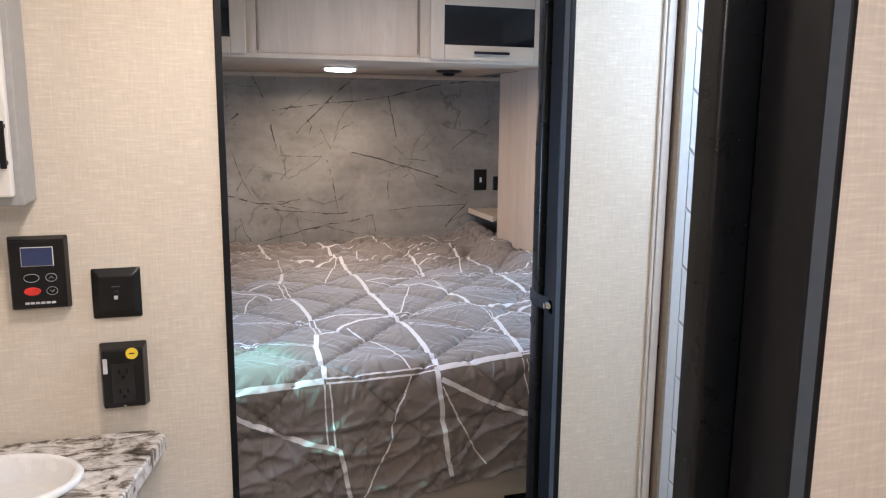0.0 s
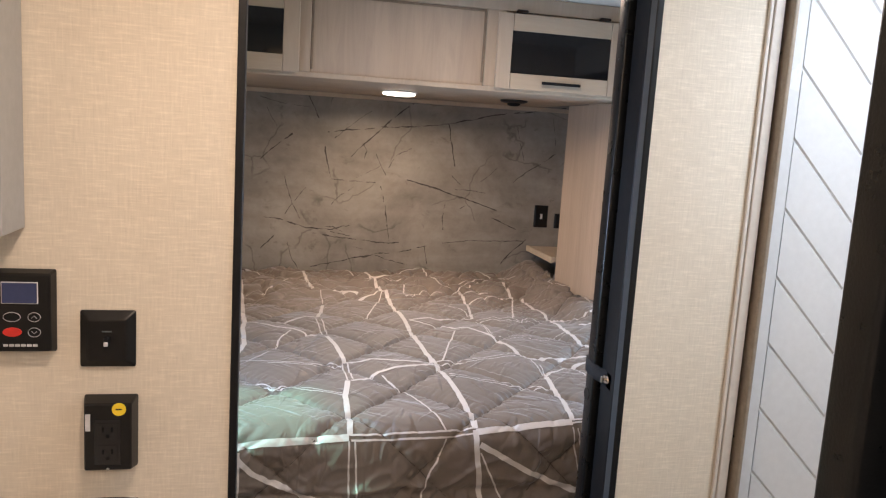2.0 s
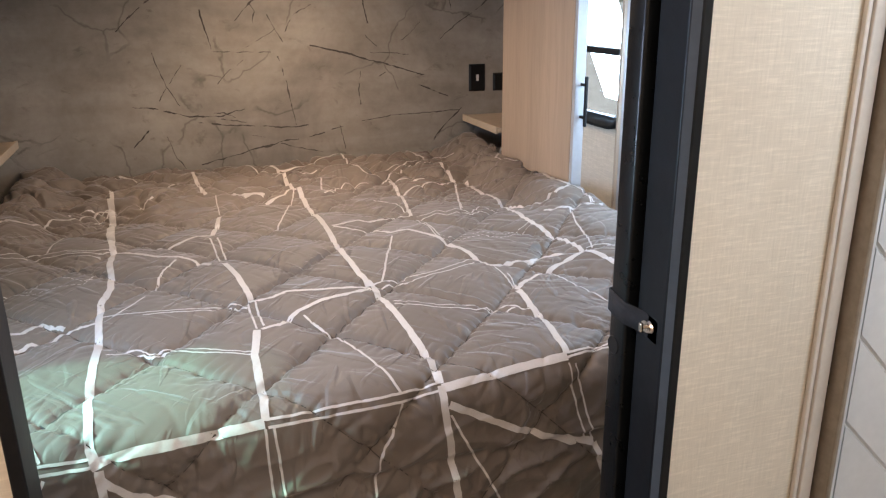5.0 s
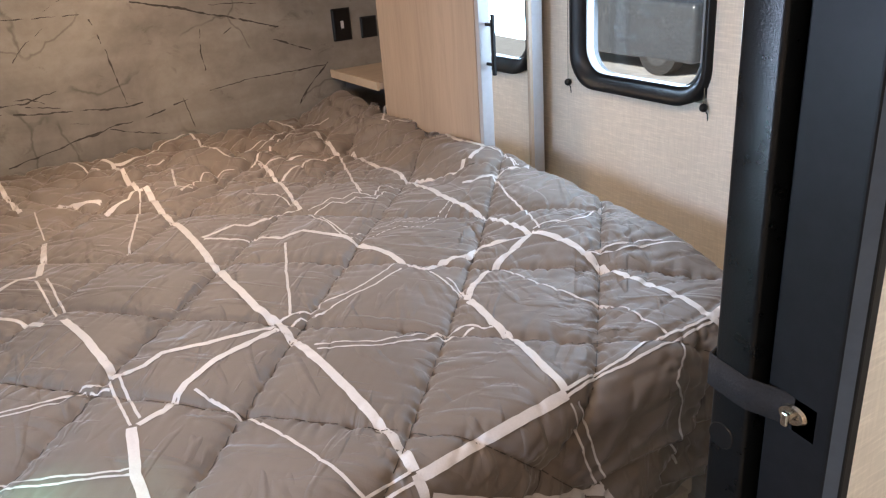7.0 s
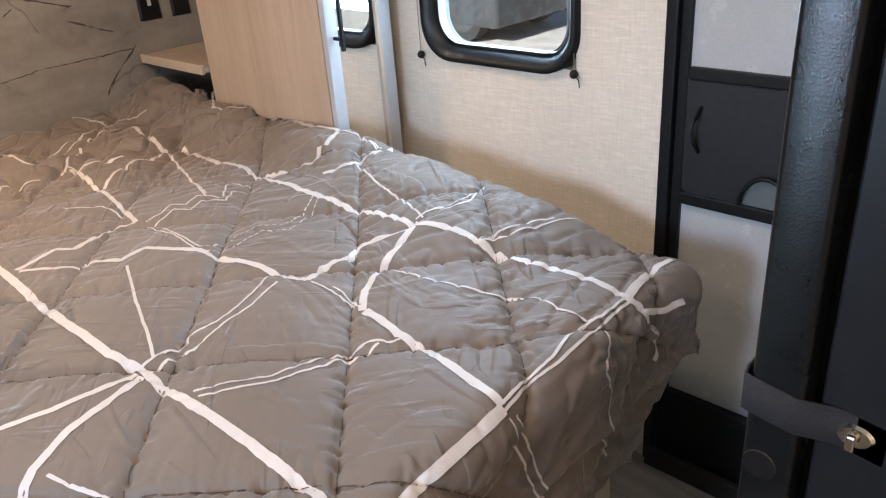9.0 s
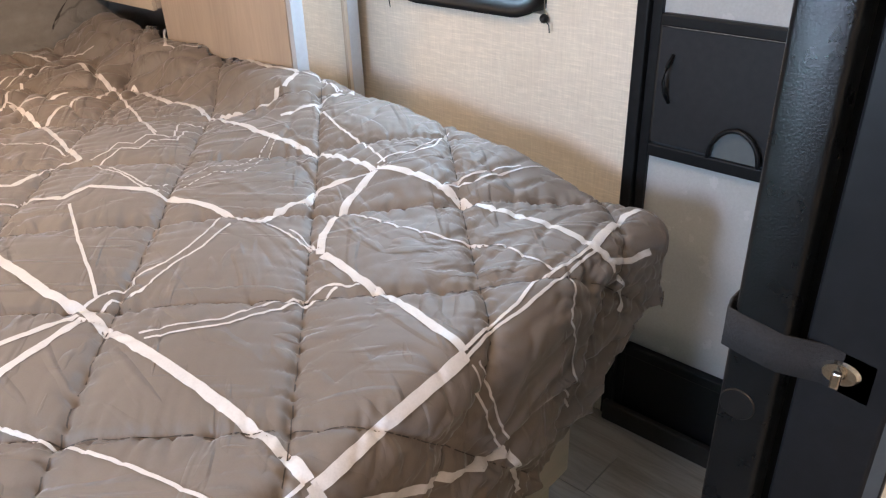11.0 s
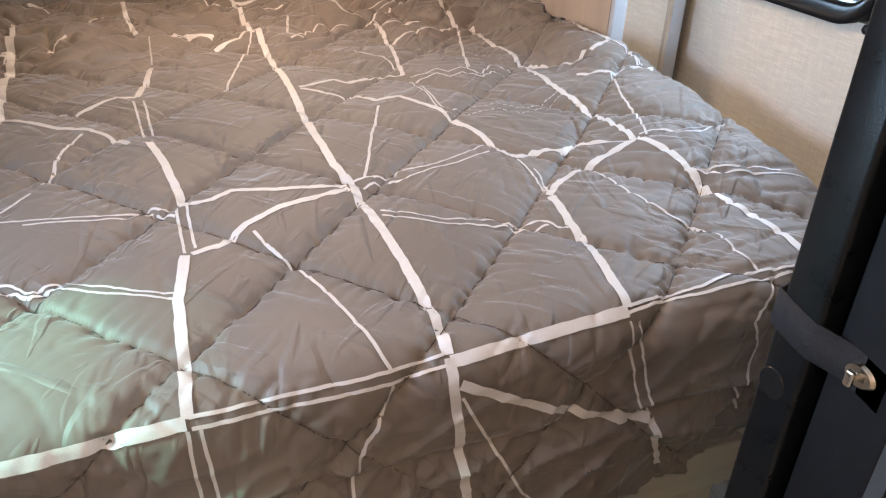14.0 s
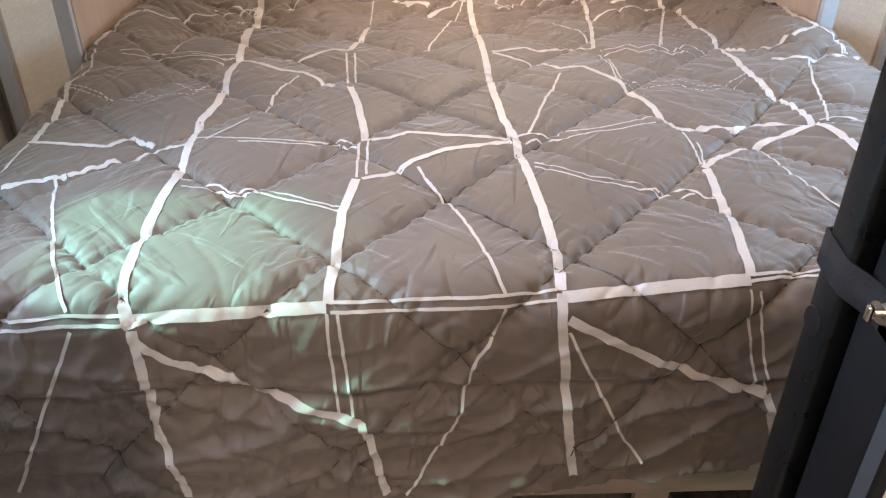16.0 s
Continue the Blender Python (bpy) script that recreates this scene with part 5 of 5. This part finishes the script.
# ---- side window, shade cords and entry screen door ----


def side_window(name, x, y0, y1, z0, z1, s, pane_mat, label):
    """s = 1 on the right wall (room towards -x); -1 on the left wall."""
    w = thing(name, label, "window", kind="structure", at=(x, (y0 + y1) / 2, z0))
    hw, h = (y1 - y0) / 2, z1 - z0
    outer = rounded_outline(-hw - 0.012, hw + 0.012, -0.012, h + 0.012, 0.095)
    mid = rounded_outline(-hw + 0.026, hw - 0.026, 0.026, h - 0.026, 0.072)
    part("window_frame", ring_frame(0.05 * s, -0.022 * s, outer, mid), BLACK_PLASTIC, w, "black rounded window frame")
    # the gasket's pale colour imitates a thin glint round the pane
    part("gasket", ring_frame(0.03 * s, 0.004 * s, [(a * 0.985, (b - h / 2) * 0.985 + h / 2) for a, b in mid], rounded_outline(-hw + 0.029, hw - 0.029, 0.029, h - 0.029, 0.070)), PALE_FRAME, w, "thin gasket coloured pale for the glint along the glass")
    bar = 0.255 if s > 0 else 0.29
    part("crossbar", boxes((((-0.012, -hw + 0.04, bar)), (0.02, hw - 0.04, bar + 0.026)), bev=0.004), BLACK_PLASTIC, w)
    for za, zb in ((0.022, bar), (bar + 0.026, h - 0.022)):
        part("pane", boxes(((0.008, -hw + 0.022, za), (0.012, hw - 0.022, zb))), pane_mat, w)
    return w


side_window("window_1", XR, WY0, WY1, WZ0, WZ1, 1, PANE_CLEAR, "black-framed rounded trailer window with a crossbar")
side_window("window_2", XL, LY0, LY1, LZ0, LZ1, -1, PANE_GREEN, "black-framed rounded trailer window with green-tinted glass")

shade = thing("pleated_shade", "dark grey pleated window shade folded up at its rail", "blind", at=(XR, (WY0 + WY1) / 2, WZ1 - 0.02))
part("rail", boxes(((-0.045, -0.29, 0.085), (-0.004, 0.29, 0.115)), bev=0.003), WHITE_CAB, shade)
for k in range(6):
    part("pleat", boxes(((-0.038 + 0.003 * (k % 2), -0.285, 0.013 * k), (-0.008, 0.285, 0.013 * k + 0.012)), bev=0.003), SHADE, shade)
for y in (1.505, 1.010):
    c = thing("shade_cord", "thin tan shade cord with a dark bead at its end", "cord", "shade cords", at=(XR - 0.012, y, 1.000))
    part("cord", tube([(0, 0, 0.66), (0, 0, 0.30), (0, 0, 0.0)], 0.0012, 6), CORD, c)
    bm = bmesh.new()
    bmesh.ops.create_uvsphere(bm, u_segments=16, v_segments=10, radius=0.0105)
    part("bead", smooth(bm), BLACK_PLASTIC, c, "dark round bead")
    part("cord_tail", tube([(0, -0.004, -0.004), (-0.004, -0.016, -0.012), (-0.004, -0.018, -0.028)], 0.0014, 6), BLACK_PLASTIC, c)


def screen_door():
    d = thing("entry_screen_door", "black-framed trailer screen door with frosted panes and slider panel", "door", at=(XR, DY1, 0.0))
    part("door_jamb", boxes(((-0.012, -0.028, 0.0), (0.05, -0.001, DZ1)), ((-0.012, DY0 - DY1 + 0.001, 0.0), (0.05, DY0 - DY1 + 0.028, DZ1)), ((-0.012, DY0 - DY1 + 0.028, DZ1 - 0.03), (0.05, -0.028, DZ1 - 0.001)), bev=0.004), BLACK, d)
    y1, y0 = -0.030, DY0 - DY1 + 0.030
    part("door_frame", boxes(((0.0, y1 - 0.022, 0.03), (0.028, y1, 1.86)), ((0.0, y0, 0.03), (0.028, y0 + 0.022, 1.86)), ((0.0, y0 + 0.022, 1.84), (0.028, y1 - 0.022, 1.86)), bev=0.003), BLACK, d)
    part("rail", boxes(((-0.003, y0 + 0.022, 1.018), (0.028, y1 - 0.022, 1.043)), bev=0.004), BLACK, d)
    part("rail", boxes(((-0.003, y0 + 0.022, 0.741), (0.028, y1 - 0.022, 0.770)), bev=0.004), BLACK, d)
    part("kick_panel", boxes(((0.0, y0 + 0.022, 0.03), (0.022, y1 - 0.022, 0.235)), ((-0.010, y0 + 0.022, 0.212), (0.024, y1 - 0.022, 0.240)), bev=0.004), BLACK, d, "black lower panel")
    part("upper_pane", boxes(((0.012, y0 + 0.02, 1.042), (0.016, y1 - 0.02, 1.845))), FROST, d, "frosted upper screen")
    part("lower_pane", boxes(((0.012, y0 + 0.02, 0.236), (0.016, y1 - 0.02, 0.743))), FROST, d, "frosted lower screen")
    sl = part("slider_panel", boxes(((0.004, y0 + 0.024, 0.772), (0.010, y1 - 0.024, 1.016)), bev=0.002), CHARCOAL, d, "charcoal sliding panel")
    part("slider_handle", tube([(0.004, -0.085, 0.864), (-0.012, -0.081, 0.886), (-0.018, -0.079, 0.913), (-0.012, -0.081, 0.941), (0.004, -0.085, 0.963)], 0.004, 8), BLACK, sl, "curved black pull")
    arch = [(-0.008, -0.240 + 0.052 * math.cos(a), 0.772 + 0.066 * math.sin(a)) for a in [k * math.pi / 16 for k in range(17)]]
    part("latch_rim", tube(arch, 0.005, 8), BLACK, sl)
    bm = bmesh.new()
    vs = [bm.verts.new((0.002, y, z)) for _, y, z in arch]
    bm.faces.new(vs)
    r = bmesh.ops.extrude_face_region(bm, geom=bm.faces[:])
    bmesh.ops.translate(bm, vec=(-0.002, 0, 0), verts=[v for v in r["geom"] if isinstance(v, bmesh.types.BMVert)])
    bmesh.ops.recalc_face_normals(bm, faces=bm.faces)
    part("latch_window", bm, LATCH, sl, "half-round grey opening")
    return d


screen_door()
tagged(link("entry_sill", boxes(((XR - 0.032, 0.155, 0.0), (XR - 0.013, 0.772, 0.058)), bev=0.004), SILL), "dark brown textured sill at the foot of the entry door", "sill")

# unseen skylight pane, added above the shower's fill light
sk = tagged(link("added_skylight", boxes(((1.12, -0.63, ZC + 0.06), (1.48, -0.27, ZC + 0.068))), PANE_CLEAR), "clear skylight pane added out of view over the shower", "skylight", kind="structure")

# ---- unseen ceiling lights, added to brighten bathroom, bedroom and hall ----
for x, y, pw, tint in ((0.0, -0.60, 9.4, (1.0, 0.755, 0.54)), (0.72, 0.80, 8.2, (1.0, 0.775, 0.575)), (0.1, -1.9, 17, (1.0, 0.83, 0.72))):
    c = thing("added_ceiling_light", "round white flush ceiling light, switched on, added out of view", "lamp", "ceiling lights", at=(x, y, ZC))
    part("rim", puck(0, 0, 0.075, 0.075, 0.012, -0.001), WHITE, c)
    part("lens", puck(0, 0, 0.062, 0.062, 0.010, -0.012), LAMP_GLOW, c, "glowing lens")
    lamp("ceiling_fill", "AREA", look((x, y, ZC - 0.03), (x, y + 0.001, 0.0)), pw, tint, size=0.12)

# ---- outside ----
tagged(link("ground", boxes(((-300, -300, -1.05), (300, 300, -0.85))), GROUND), "pale concrete lot outside the trailer", "ground", kind="structure")
van = thing("parked_pickup", "pickup truck parked outside the window, coloured dark as if in shade", "truck", at=(9.8, 10.0, -0.85))
bm = bmesh.new()
prof = [(-2.7, 0.22), (-2.7, 1.05), (-0.9, 1.10), (-0.7, 1.75), (0.7, 1.80), (1.3, 1.15), (2.6, 1.02), (2.7, 0.22)]
a = [bm.verts.new((-0.95, y, z)) for y, z in prof]
b = [bm.verts.new((0.95, y, z)) for y, z in prof]
bm.faces.new(a)
bm.faces.new(b[::-1])
for k in range(len(prof)):
    bm.faces.new((a[k], b[k], b[(k + 1) % len(prof)], a[(k + 1) % len(prof)]))
bmesh.ops.recalc_face_normals(bm, faces=bm.faces)
bmesh.ops.bevel(bm, geom=bm.edges[:], offset=0.07, segments=3, affect="EDGES", profile=0.5)
part("body", smooth(bm), VAN, van)
part("side_window", boxes(((-0.97, -0.6, 1.2), (-0.955, 0.65, 1.62)), bev=0.005), DARK_GLASS, van)
for y in (-2.0, 2.0):
    for x in (-0.93, 0.71):
        w = part("wheel", cyl(bmesh.new(), (x, y, 0.38), (x + 0.22, y, 0.38), 0.38, n=28), TYRE, van)
        part("rim", cyl(bmesh.new(), (x - 0.01, y, 0.38), (x + 0.02, y, 0.38), 0.24, n=24), TYRE_RIM, w)

# ---- floor planks ----
PW, PL = 0.152, 0.92
bm = boxes(((-PW / 2 + 0.0008, -PL / 2 + 0.0008, -0.005), (PW / 2 - 0.0008, PL / 2 - 0.0008, 0.0)))
first = None
rng = random.Random(11)
col = 0
x = XL + PW / 2
while x < XR - PW / 2:
    col += 1
    y = Y0 + PL / 2 + (col * 0.37 % 1.0) * PL
    while y < 1.4:
        if first is None:
            first = link("plank", bm, FLOOR, floor)
            ob = first
        else:
            ob = new("plank", first.data)
            ob.parent = floor
        ob.location = (x, y, 0.0)
        y += PL
    x += PW
